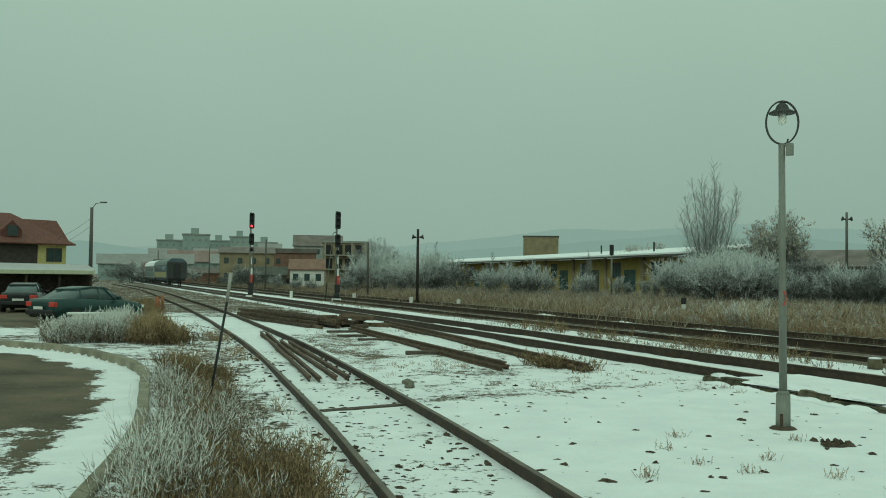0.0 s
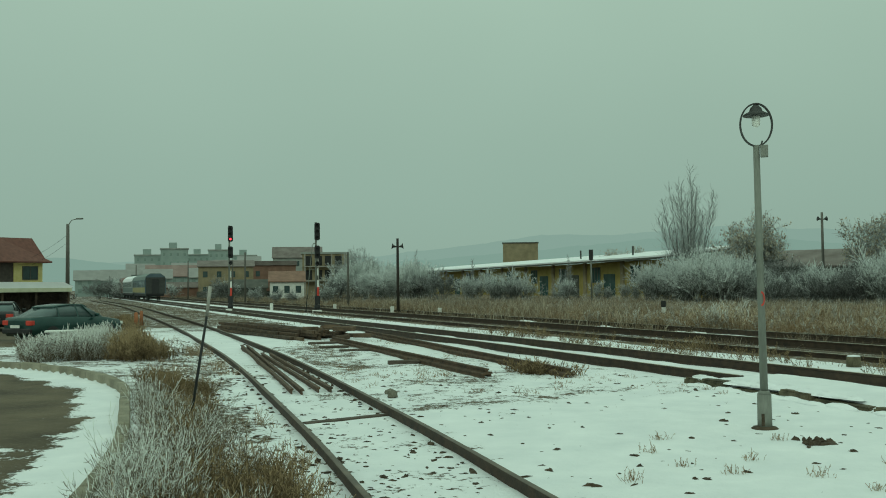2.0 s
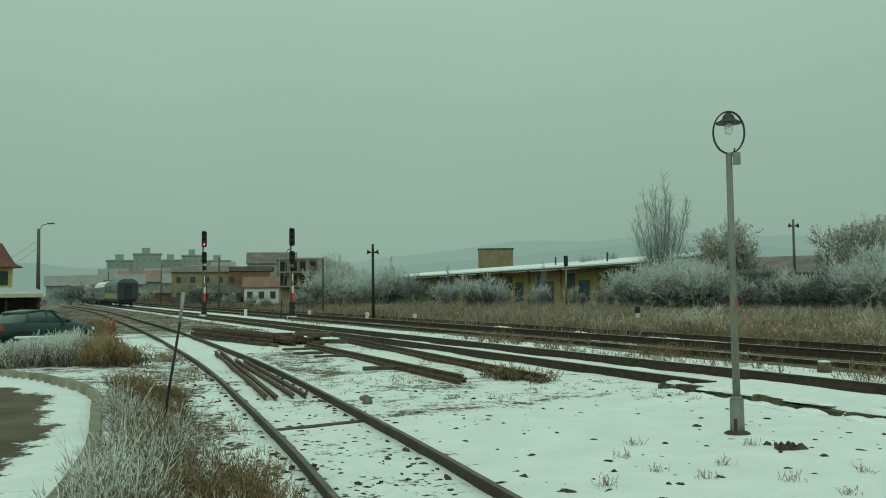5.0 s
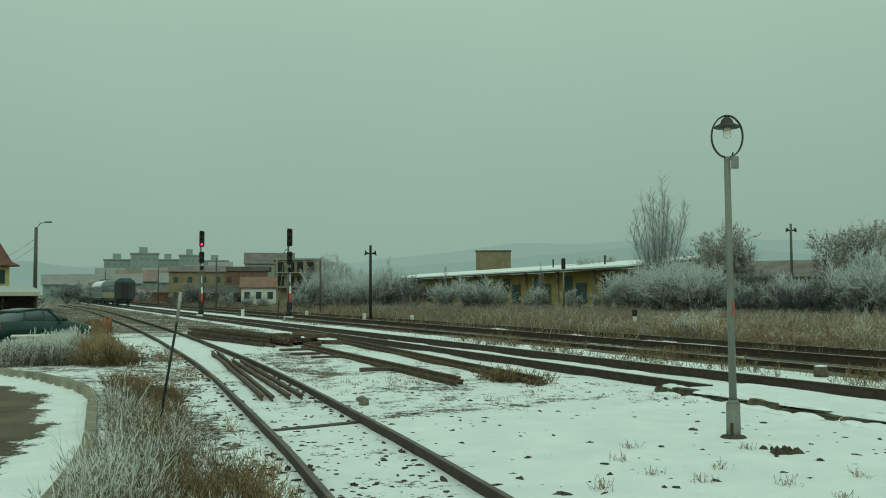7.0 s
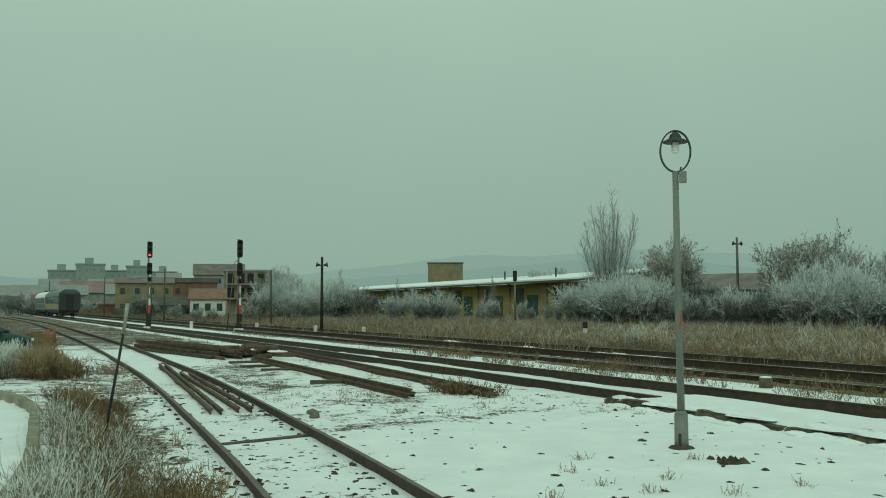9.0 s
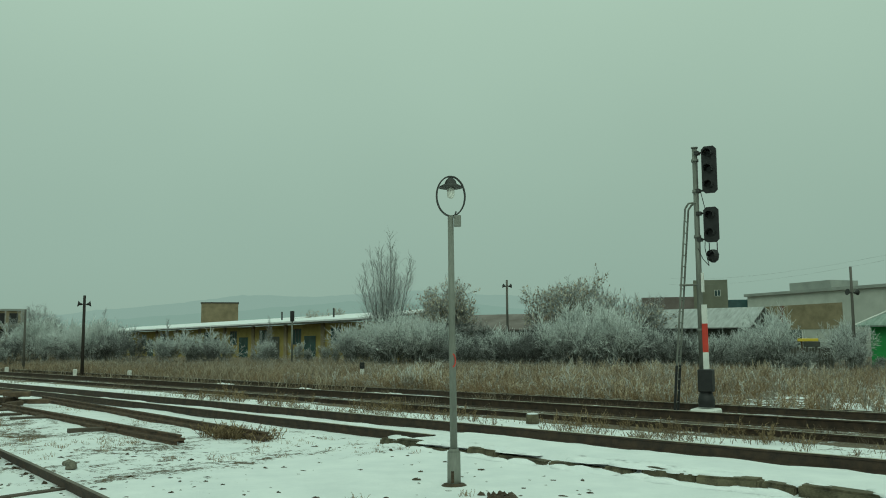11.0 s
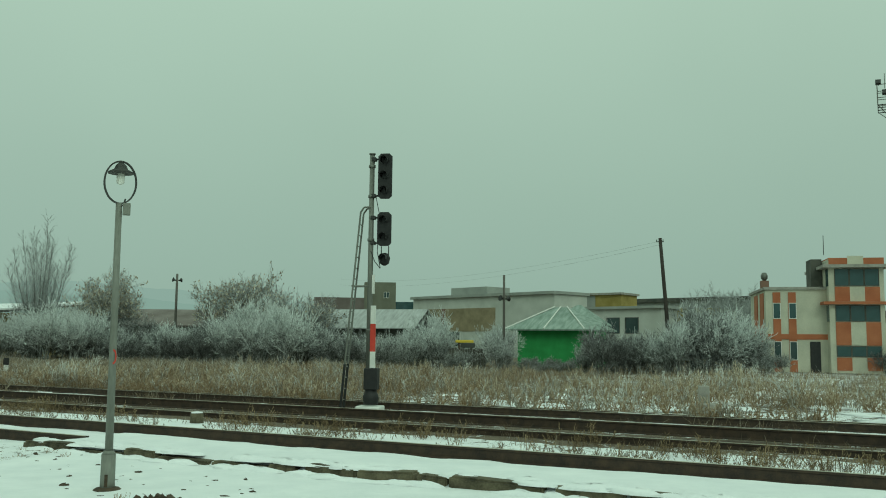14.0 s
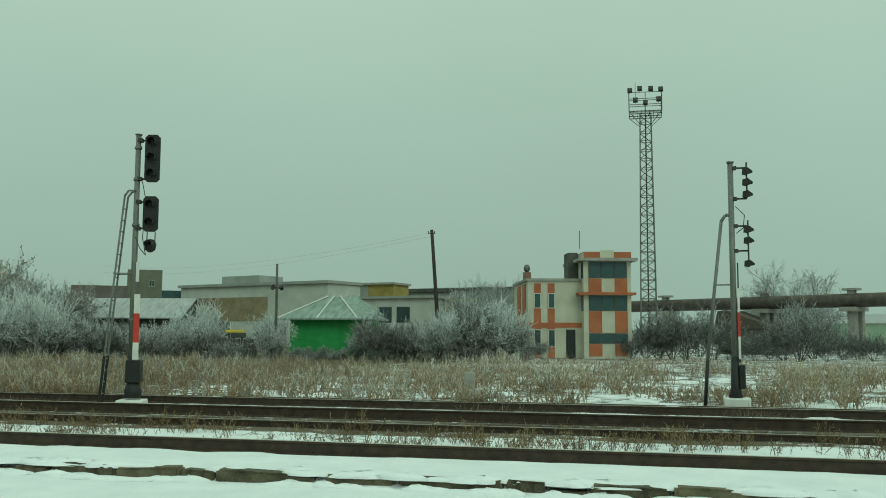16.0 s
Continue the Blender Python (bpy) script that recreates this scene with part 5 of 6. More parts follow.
t_ = 0.0
kr = random.Random(4)
bmk = bmesh.new()
box(bmk, -0.49, 0.49, -0.085, 0.085, -0.25, 0.07)
bmesh.ops.bevel(bmk, geom=bmk.edges[:], offset=0.018, segments=1, affect="EDGES")
kerb_mesh = mesh_of("kerb_stone", bmk, KERBSTONE)
while t_ < min(kerb_len[-1], 48):
    p, d = on_line(KERB, kerb_len, t_ + 0.5)
    o = new("kerb_stone", kerb_mesh)
    o.parent = kerb
    o.matrix_basis = pose(p.x, p.y, kr.uniform(-0.015, 0.015), 0, 0, math.degrees(math.atan2(d.y, d.x)) + kr.uniform(-1, 1))
    t_ += 1.0

edge = thing("platform_edge", (0, 0, 0), 0, "broken edge of a low stone platform half buried in snow", "platform edge", kind="structure")
bmk = bmesh.new()
box(bmk, -0.5, 0.5, -0.12, 0.12, -0.2, 0.19)
bmesh.ops.bevel(bmk, geom=bmk.edges[:], offset=0.03, segments=2, affect="EDGES")
for v in bmk.verts:
    v.co += Vector((noise.noise(v.co * 3.1), noise.noise(v.co * 2.3 + Vector((5, 0, 0))), noise.noise(v.co * 2.7 + Vector((0, 9, 0))))) * 0.02
edge_mesh = mesh_of("edge_stone", bmk, EDGE)
s_ = 14.3
while s_ > -26:
    L_ = kr.choice((0.5, 0.7, 0.95, 1.15, 1.4))
    if kr.random() < 1.1:
        o = new("edge_stone", edge_mesh)
        o.parent = edge
        p = along(s_ - L_ / 2, 11.30 + kr.uniform(-0.05, 0.05))
        o.matrix_basis = Matrix.LocRotScale(Vector((p.x, p.y, kr.choice((-0.13, -0.10, -0.07, -0.05, -0.04, -0.04)))), Euler((radians(kr.uniform(-4, 4)), radians(kr.uniform(-2, 2)), radians(90 + TURN + kr.uniform(-4, 4)))), (L_ * 0.97, 1.0, 1.0))
    s_ -= L_ + (0.12 if kr.random() < 0.2 else 0.01)
# snow drifted in small heaps on and before the stones
sv, sf = [], []


def lump(c, rx, ry, rz, turn, seed, seg=10, rings=4, rough=0.35):
    """A low rounded heap with an uneven outline."""
    b0 = len(sv)
    ca, sa = math.cos(turn), math.sin(turn)
    for j in range(rings + 1):
        e_ = j / rings * math.pi / 2
        for i in range(seg):
            a = 2 * math.pi * i / seg
            k_ = 1 + rough * noise.noise(Vector((math.cos(a) * 1.3 + seed, math.sin(a) * 1.3, e_)))
            x_, y_ = rx * k_ * math.cos(a) * math.cos(e_), ry * k_ * math.sin(a) * math.cos(e_)
            sv.append((c[0] + x_ * ca - y_ * sa, c[1] + x_ * sa + y_ * ca, c[2] + rz * math.sin(e_) * k_ - 0.008))
    for j in range(rings):
        for i in range(seg):
            sf.append((b0 + j * seg + i, b0 + j * seg + (i + 1) % seg, b0 + (j + 1) * seg + (i + 1) % seg, b0 + (j + 1) * seg + i))


for i in range(330):
    s_ = kr.uniform(-26, 14.2)
    front = kr.random() < 0.45
    p = along(s_, 11.30 + (kr.uniform(-0.32, -0.2) if front else kr.uniform(-0.04, 0.12)), 0.0 if front else 0.11)
    lump(p, kr.uniform(0.15, 0.5), kr.uniform(0.07, 0.16), kr.uniform(0.03, 0.09), radians(90 + TURN), i * 1.7)
for i in range(70):
    s_ = kr.uniform(-30, 40)
    p = along(s_, 13.60 + kr.uniform(-0.1, 0.06), 0.0)
    lump(p, kr.uniform(0.3, 0.9), kr.uniform(0.08, 0.16), kr.uniform(0.02, 0.05), radians(90 + TURN), i * 2.3)
tagged(new("drifted_snow", soup("drifted_snow", sv, sf, SNOW, True)), "small heaps of drifted snow along stones and rails", "snow", kind="stuff")


def beam_between(name, a, b, w, h, mat, parent, z=0.0, roll=0.0):
    a, b = Vector((*a, 0)), Vector((*b, 0))
    d = b - a
    L = d.length
    bm = bmesh.new()
    box(bm, 0, L, -w / 2, w / 2, 0, h)
    bmesh.ops.bevel(bm, geom=bm.edges[:], offset=min(w, h) * 0.1, segments=1, affect="EDGES")
    return part(name, bm, mat, parent, m=pose(a.x, a.y, z, roll, 0, math.degrees(math.atan2(d.y, d.x))))


def old_rail(a, b, parent, z=0.0, h=0.15, name="old_rail"):
    z -= 0.045
    return rail_bare(name, [Vector((*a, 0)), Vector((*b, 0))], parent, z, h)


def rail_bare(name, line, parent, z, h):
    bm = bmesh.new()
    last = None
    d = (line[-1] - line[0]).normalized()
    side = Vector((d.y, -d.x, 0))
    for p in line:
        ring = [bm.verts.new(p + side * x + Vector((0, 0, z + y))) for x, y in rail_section(h)]
        if last:
            for k in range(len(ring)):
                j = (k + 1) % len(ring)
                bm.faces.new((last[k], last[j], ring[j], ring[k]))
        else:
            bm.faces.new(ring)
        last = ring
    bm.faces.new(last[::-1])
    return part(name, bm, OLDRUST, parent)


stack1 = thing("old_rail_bundle", (0, 0, 0), 0, "pair of rusty rails lying loose between the siding rails", "rails", "old rails dumped by the siding")
old_rail((-5.91, 29.5), (-2.42, 16.6), stack1, 0.0)
old_rail((-5.72, 29.4), (-2.22, 16.5), stack1, 0.0)
stack2 = thing("old_rail_bundle", (0, 0, 0), 0, "pair of rusty rails lying loose between the siding rails", "rails", "old rails dumped by the siding")
old_rail((-4.6, 25.8), (-1.95, 16.75), stack2, 0.0)
old_rail((-4.35, 25.7), (-1.72, 16.75), stack2, 0.0)
stack3 = thing("old_rail_stack", (0, 0, 0), 0, "long low stack of rusty rails resting on timbers", "rails", "old rails dumped by the siding")
for i in range(2):
    for k_ in range(2 - i):
        dx = i * 0.16 + k_ * 0.07
        old_rail((-3.3 + dx, 32.0), (1.25 + dx, 19.0 + 0.3 * (i % 2)), stack3, 0.01 + 0.10 * k_, 0.13)
stack4 = thing("old_rail_stack", (0, 0, 0), 0, "long low stack of rusty rails resting on timbers", "rails", "old rails dumped by the siding")
for i in range(2):
    for k_ in range(2 - i):
        dx = i * 0.16 + k_ * 0.07
        old_rail((-2.4 + dx, 36.2), (2.95 + dx, 18.75 + 0.35 * (i % 2)), stack4, 0.01 + 0.10 * k_, 0.13)
for a, b in (((-3.9, 30.7), (-2.4, 31.2)), ((-2.5, 27.0), (-1.3, 27.4)), ((-0.9, 22.7), (0.1, 22.95)), ((-3.3, 28.6), (-2.4, 28.85))):
    tm = thing("loose_timber", (0, 0, 0), 0, "old weathered sleeper lying on the snow", "sleeper", "loose timbers")
    beam_between("timber", a, b, 0.22, 0.11, SLEEPER, tm, -0.03)
heap = thing("timber_heap", (0, 0, 0), 0, "low heap of dark old rails and timbers on the snow", "timber", "loose timbers")
hr = random.Random(8)
for i in range(52):
    layer = i // 20
    t0 = hr.uniform(0, 0.22)
    t1 = hr.uniform(0.72, 1.0)
    off = hr.uniform(-1.35, 1.35) * (1 - 0.25 * layer)
    a, b = Vector((-9.2, 43.0, 0)), Vector((-3.6, 32.8, 0))
    d = (b - a).normalized()
    sd_ = Vector((d.y, -d.x, 0)) * off
    p, q = a.lerp(b, t0) + sd_, a.lerp(b, t1) + sd_ * 0.8 + Vector((hr.uniform(-0.2, 0.2), 0, 0))
    beam_between("timber", p.xy, q.xy, hr.uniform(0.07, 0.13), 0.12, OLDWOOD if i % 3 else OLDRUST, heap, 0.01 + 0.115 * layer)
for i in range(12):
    p = Vector((-3.4, 33.0, 0)) + Vector((hr.uniform(-1.1, 0.9), hr.uniform(-0.9, 0.9), 0))
    a = hr.uniform(0, 6.28)
    q = p + Vector((math.cos(a), math.sin(a), 0)) * hr.uniform(0.5, 1.2)
    beam_between("broken_timber", p.xy, q.xy, 0.15, 0.15, OLDWOOD, heap, hr.uniform(0.0, 0.4), hr.uniform(-15, 15))
boards = thing("crossing_board", (0, 0, 0), 0, "worn timber board laid between the siding rails", "board")
beam_between("board", (-1.72, 13.0), (-0.42, 13.85), 0.15, 0.065, SLEEPER, boards, -0.045)


def stone_mesh(name, seed, r, flat=0.7):
    bm = bmesh.new()
    bmesh.ops.create_icosphere(bm, subdivisions=2, radius=r)
    for v in bm.verts:
        v.co *= 1 + 0.45 * noise.noise(v.co * (1.6 / r) + Vector((seed, 0, 0)))
        v.co.z *= flat
    return mesh_of(name, bm, CURB)


st = tagged(new("stone", stone_mesh("stone", 3, 0.105)), "dark stone lying on the snow", "stone", "loose stones")
st.matrix_basis = pose(-0.57, 15.86, 0.06)
st = tagged(new("stone", stone_mesh("stone", 7, 0.09)), "small dark stone lying on snow", "stone", "loose stones")
st.matrix_basis = pose(-0.62, 16.4, 0.03)
# clods and pebbles poking through the snow
cv, cf = sv, sf = [], []
cr = random.Random(12)


def clod(x_, y_, r, seed):
    z_ = ground_at(x_, y_)[0] + 0.006
    lump((x_, y_, z_), r, r * cr.uniform(0.25, 0.9), r * cr.uniform(0.12, 0.4), cr.uniform(0, 6), seed, 9, 2, 1.3)


for i in range(240):
    f_ = cr.random() ** 1.4
    p, d = SIDING[14 + int(f_ * 18)], None
    side = cr.uniform(-0.68, 0.68)
    k_ = 14 + int(f_ * 18)
    a, b = SIDING[k_], SIDING[k_ + 1]
    q = a.lerp(b, cr.random())
    dd = (b - a).normalized()
    q = q + Vector((dd.y, -dd.x, 0)) * side
    clod(q.x, q.y, cr.uniform(0.02, 0.06), i * 0.7)
for i in range(340):
    x_, y_ = cr.uniform(-1.0, 6.5), cr.uniform(6.5, 22)
    if 0.927 * x_ + 0.375 * y_ < 11 and np.hypot(SX - x_, SY - y_).min() > 0.95:
        clod(x_, y_, cr.uniform(0.015, 0.055) * (1.6 if cr.random() < 0.1 else 1), i * 1.3)
for i in range(760):
    y_ = cr.uniform(7, 34)
    k_ = int(np.abs(SY - y_).argmin())
    x_ = SX[k_] - cr.uniform(0.85, 2.6)
    clod(x_, y_, cr.uniform(0.02, 0.06), i * 2.1)
for line, lo, hi, o_ in ((SIDING, 12, 40, 0.752), (SIDING, 12, 40, -0.752)):
    pts_ = offset_line(line, o_)
    for k_ in range(lo, hi):
        a, b = pts_[k_], pts_[k_ + 1]
        L_ = (b - a).length
        dd = (b - a).normalized()
        for m_ in range(max(int(L_ / 0.6), 1)):
            for sgn in (-1, 1):
                if cr.random() < 0.75:
                    q = a + dd * (m_ * 0.6 + cr.uniform(-0.05, 0.05)) + Vector((dd.y, -dd.x, 0)) * sgn * cr.uniform(0.09, 0.15)
                    lump((q.x, q.y, ground_at(q.x, q.y)[0] + 0.01), cr.uniform(0.03, 0.09), cr.uniform(0.02, 0.06), cr.uniform(0.01, 0.035), math.atan2(dd.y, dd.x), m_ * 3.1 + k_, 9, 2, 1.2)
lump((4.75, 10.85, 0.0), 0.20, 0.16, 0.035, 0.2, 4.4, 22, 4, 0.5)
for i in range(14):
    lump((4.75 + cr.uniform(-0.24, 0.24), 10.86 + cr.uniform(-0.22, 0.22), 0.01), cr.uniform(0.03, 0.07), cr.uniform(0.02, 0.05), 0.04, cr.uniform(0, 6), i * 1.9, 8, 2, 0.9)
tagged(new("clod", soup("clod", sv, sf, EARTH, False)), "small dark clods poking through the snow", "earth", kind="stuff")

blk = thing("concrete_stump", along(15.6, 17.05, -0.05), TURN, "short round concrete stump with a snowy cap", "stump")
bm = bmesh.new()
spin(bm, [(0.17, 0), (0.16, 0.22), (0.14, 0.24)], 12)
part("stump", bm, EDGE, blk)
bm = bmesh.new()
spin(bm, [(0.15, 0.235), (0.13, 0.26), (0.06, 0.27)], 12)
part("snow_cap", bm, SNOW, blk)
stub = thing("concrete_marker", polar(56.45, 27.6), -56, "grey concrete marker post in the weeds", "marker post")
block("shaft", (-0.16, 0.16, -0.12, 0.12, 0.25, 0.78), CONCRETE, stub, bevel=0.02)
block("foot", (-0.3, 0.42, -0.25, 0.25, -0.05, 0.28), CONCRETE, stub, bevel=0.03)
dwarf = thing("point_lantern", polar(14.9, 57), -15, "small black and white point lantern", "lantern")
block("lantern", (-0.15, 0.15, -0.12, 0.12, 0.45, 0.85), BLACK, dwarf, bevel=0.03)
block("stand", (-0.12, 0.12, -0.1, 0.1, -0.05, 0.45), WHITE, dwarf)
for az, d, h in ((-2.0, 66, 0.45), (1.0, 62, 0.4), (-5.6, 74, 0.5), (-9.5, 80, 0.55)):
    mk = thing("marker_stone", polar(az, d), 0, "small whitewashed marker stone by the track", "marker post", "marker stones")
    block("stone", (-0.13, 0.13, -0.1, 0.1, -0.05, h), WHITE, mk, bevel=0.03)
ms = thing("distant_signal", polar(10.55, 88), -10, "slim grey post with a small dark lamp box", "railway signal")
bm = bmesh.new()
tube(bm, (0, 0, 0), (0, 0, 4.2), 0.09, 0.08, 8)
part("post", bm, GALV, ms)
block("lamp_box", (-0.2, 0.2, -0.15, 0.15, 4.2, 5.2), BLACK, ms, bevel=0.04)
orange = material("rusty_orange_post", (0.30, 0.10, 0.04), (0.42, 0.17, 0.08), 0.8, 4)
for az, d in ((-17.2, 50), (-17.5, 47)):
    ob = thing("bollard", polar(az, d), 0, "short rusty orange bollard by the lane", "bollard", "bollards by the lane")
    bm = bmesh.new()
    spin(bm, [(0.1, -0.05), (0.09, 0.75), (0.04, 0.8)], 10)
    part("post", bm, orange, ob)
# basin and blue crate among the bushes
basin = thing("old_bathtub", polar(-21.3, 30.8), 20, "pale old basin standing in frosted weeds", "basin")
bm = bmesh.new()
box(bm, -0.65, 0.65, -0.3, 0.3, 0.62, 0.68)
box(bm, -0.5, 0.5, -0.22, 0.22, 0.48, 0.62)
for x_ in (-0.5, 0.5):
    box(bm, x_ - 0.05, x_ + 0.05, -0.2, 0.2, -0.05, 0.36)
bmesh.ops.bevel(bm, geom=bm.edges[:], offset=0.015, segments=1, affect="EDGES")
part("basin", bm, WHITE, basin)
crate = thing("blue_sack", polar(-22.3, 29.3), 0, "crumpled blue plastic sack in the snow", "sack")
bm = bmesh.new()
bmesh.ops.create_icosphere(bm, subdivisions=2, radius=0.3)
for v in bm.verts:
    v.co *= 1 + 0.3 * noise.noise(v.co * 4)
    v.co.z = v.co.z * 0.5 + 0.08
part("sack", bm, material("blue_plastic", (0.05, 0.25, 0.40), (0.12, 0.38, 0.52), 0.5), crate)


# ---- parked cars ----
def car(at, turn, paint, label):
    """A saloon: nose along +x."""
    ob = thing("car", at, turn, label, "car", "cars parked in the yard")

    def loft(stations, mat, name, parent=ob, lab=""):
        bm = bmesh.new()
        last = None
        for x_, prof in stations:
            ring = [bm.verts.new((x_, y_, z_)) for y_, z_ in prof] + [bm.verts.new((x_, -y_, z_)) for y_, z_ in reversed(prof)]
            if last:
                for k in range(len(ring)):
                    j = (k + 1) % len(ring)
                    bm.faces.new((last[k], last[j], ring[j], ring[k])).smooth = True
            else:
                bm.faces.new(ring)
            last = ring
        bm.faces.new(last[::-1])
        return part(name, bm, mat, parent, lab)

    def section(w, z0, zm, z1):
        return [(w * 0.86, z0), (w, z0 + 0.12), (w * 1.0, zm), (w * 0.94, z1 - 0.03), (w * 0.86, z1)]

    loft([(-2.25, section(0.72, 0.42, 0.6, 0.84)), (-2.15, section(0.82, 0.26, 0.62, 0.97)), (-1.6, section(0.87, 0.2, 0.65, 1.0)), (0, section(0.88, 0.2, 0.62, 0.95)), (1.2, section(0.87, 0.2, 0.6, 0.9)), (2.0, section(0.82, 0.22, 0.55, 0.76)), (2.25, section(0.66, 0.32, 0.5, 0.62))], paint, "body")
    loft([(-1.72, [(0.72, 0.95), (0.70, 0.98)]), (-1.0, [(0.76, 0.93), (0.60, 1.36)]), (-0.4, [(0.78, 0.93), (0.58, 1.42)]), (0.25, [(0.78, 0.92), (0.57, 1.40)]), (1.15, [(0.74, 0.9), (0.70, 0.93)])], CARGLASS, "cabin_glass", lab="dark car glass")
    loft([(-1.15, [(0.62, 1.30), (0.585, 1.345)]), (-0.95, [(0.63, 1.34), (0.56, 1.40)]), (-0.35, [(0.61, 1.40), (0.53, 1.45)]), (0.3, [(0.60, 1.38), (0.53, 1.43)]), (0.5, [(0.60, 1.31), (0.56, 1.34)])], paint, "roof")
    for x_ in (-0.98, -0.1, 0.45):
        for sy in (-1, 1):
            bm = bmesh.new()
            tube(bm, (x_ + (0.15 if x_ > 0 else 0), sy * 0.79, 0.93), (x_ - (0.25 if x_ > 0 else 0), sy * 0.6, 1.38), 0.03, sides=6)
            part("pillar", bm, paint, ob)
    for x_ in (-1.35, 1.38):
        for sy in (-1, 1):
            bm = bmesh.new()
            tube(bm, (x_, sy * 0.70, 0.31), (x_, sy * 0.9, 0.31), 0.31, sides=18)
            w_ = part("wheel", bm, BLACK, ob, "black tyre")
            bm = bmesh.new()
            tube(bm, (x_, sy * 0.89, 0.31), (x_, sy * 0.912, 0.31), 0.19, 0.17, 14)
            part("rim", bm, GALV, w_)
    for sy in (-1, 1):
        block("tail_light", (-2.27, -2.1, sy * 0.66 - 0.16, sy * 0.66 + 0.16, 0.68, 0.86), RED, ob, bevel=0.02)
        block("headlight", (2.05, 2.22, sy * 0.58 - 0.16, sy * 0.58 + 0.16, 0.56, 0.68), MILK, ob, bevel=0.02)
        block("mirror", (0.62, 0.75, sy * 0.95 - 0.1, sy * 0.95 + 0.1, 0.93, 1.06), paint, ob, bevel=0.03)
    block("rear_bumper", (-2.33, -2.15, -0.78, 0.78, 0.36, 0.56), BLACK, ob, bevel=0.04)
    block("plate", (-2.345, -2.33, -0.26, 0.26, 0.58, 0.69), WHITE, ob)
    return ob


CARGLASS = glass_dark("tinted_car_glass", (0.07, 0.10, 0.10))
TEALPAINT = material("dark_green_car_paint", (0.012, 0.045, 0.04), (0.022, 0.065, 0.058), 0.22, 2, 0, metal=0.3)
DARKPAINT = material("dark_grey_car_paint", (0.015, 0.018, 0.02), (0.03, 0.034, 0.036), 0.25, 2, 0, metal=0.3)
car(polar(-21.35, 39.2, -0.06), 22.2 + 39, TEALPAINT, "dark green saloon parked in the snowy yard")
car(polar(-24.75, 51, -0.06), 90 + 24.7 - 8, DARKPAINT, "dark grey saloon seen from behind at the shed")

# creeper-grown shelter with a frosted canopy
a, b = polar(-36, 58), polar(-21.25, 62)
shel, L = house_at("creeper_shelter", a, b, "low shelter overgrown with dead creeper under a snowy canopy", "shelter")
block("wall", (0, L, 0.3, 3.0, 0, 2.05), CREEPER, shel)
bm = bmesh.new()
prism(bm, [(-0.3, 2.0), (L - 0.1, 2.0), (L + 0.1, 2.15), (L - 0.5, 2.42), (-0.3, 2.55)], 3.6, pose(0, -0.5, 0))
part("canopy", bm, SNOW, shel, "snow-covered canvas canopy")
block("valance", (-0.3, L, -0.56, -0.5, 1.82, 2.06), material("pale_green_canvas", (0.52, 0.53, 0.36), (0.66, 0.66, 0.50)), shel)
for x_ in np.linspace(L - 14, L - 0.2, 8):
    block("post", (x_, x_ + 0.12, -0.4, -0.28, 0, 2.0), OLDWOOD, shel)
rng = np.random.default_rng(31)
sg = []
for i in range(900):
    x_ = L - rng.uniform(0, 1) ** 1.3 * 14
    p = np.array([x_, rng.uniform(-0.35, 0.3), rng.uniform(0.1, 1.9)])
    for k_ in range(3):
        q = p + rng.normal(0, 0.22, 3) * np.array([1, 0.3, 1])
        q[2] = min(max(q[2], 0.02), 2.2)
        sg.append((*p, *q, 0.018, 0.012))
        p = q
v, f = rods(np.array(sg))
o = new("creeper", soup("creeper", v, f, CREEPER))
o.parent = shel

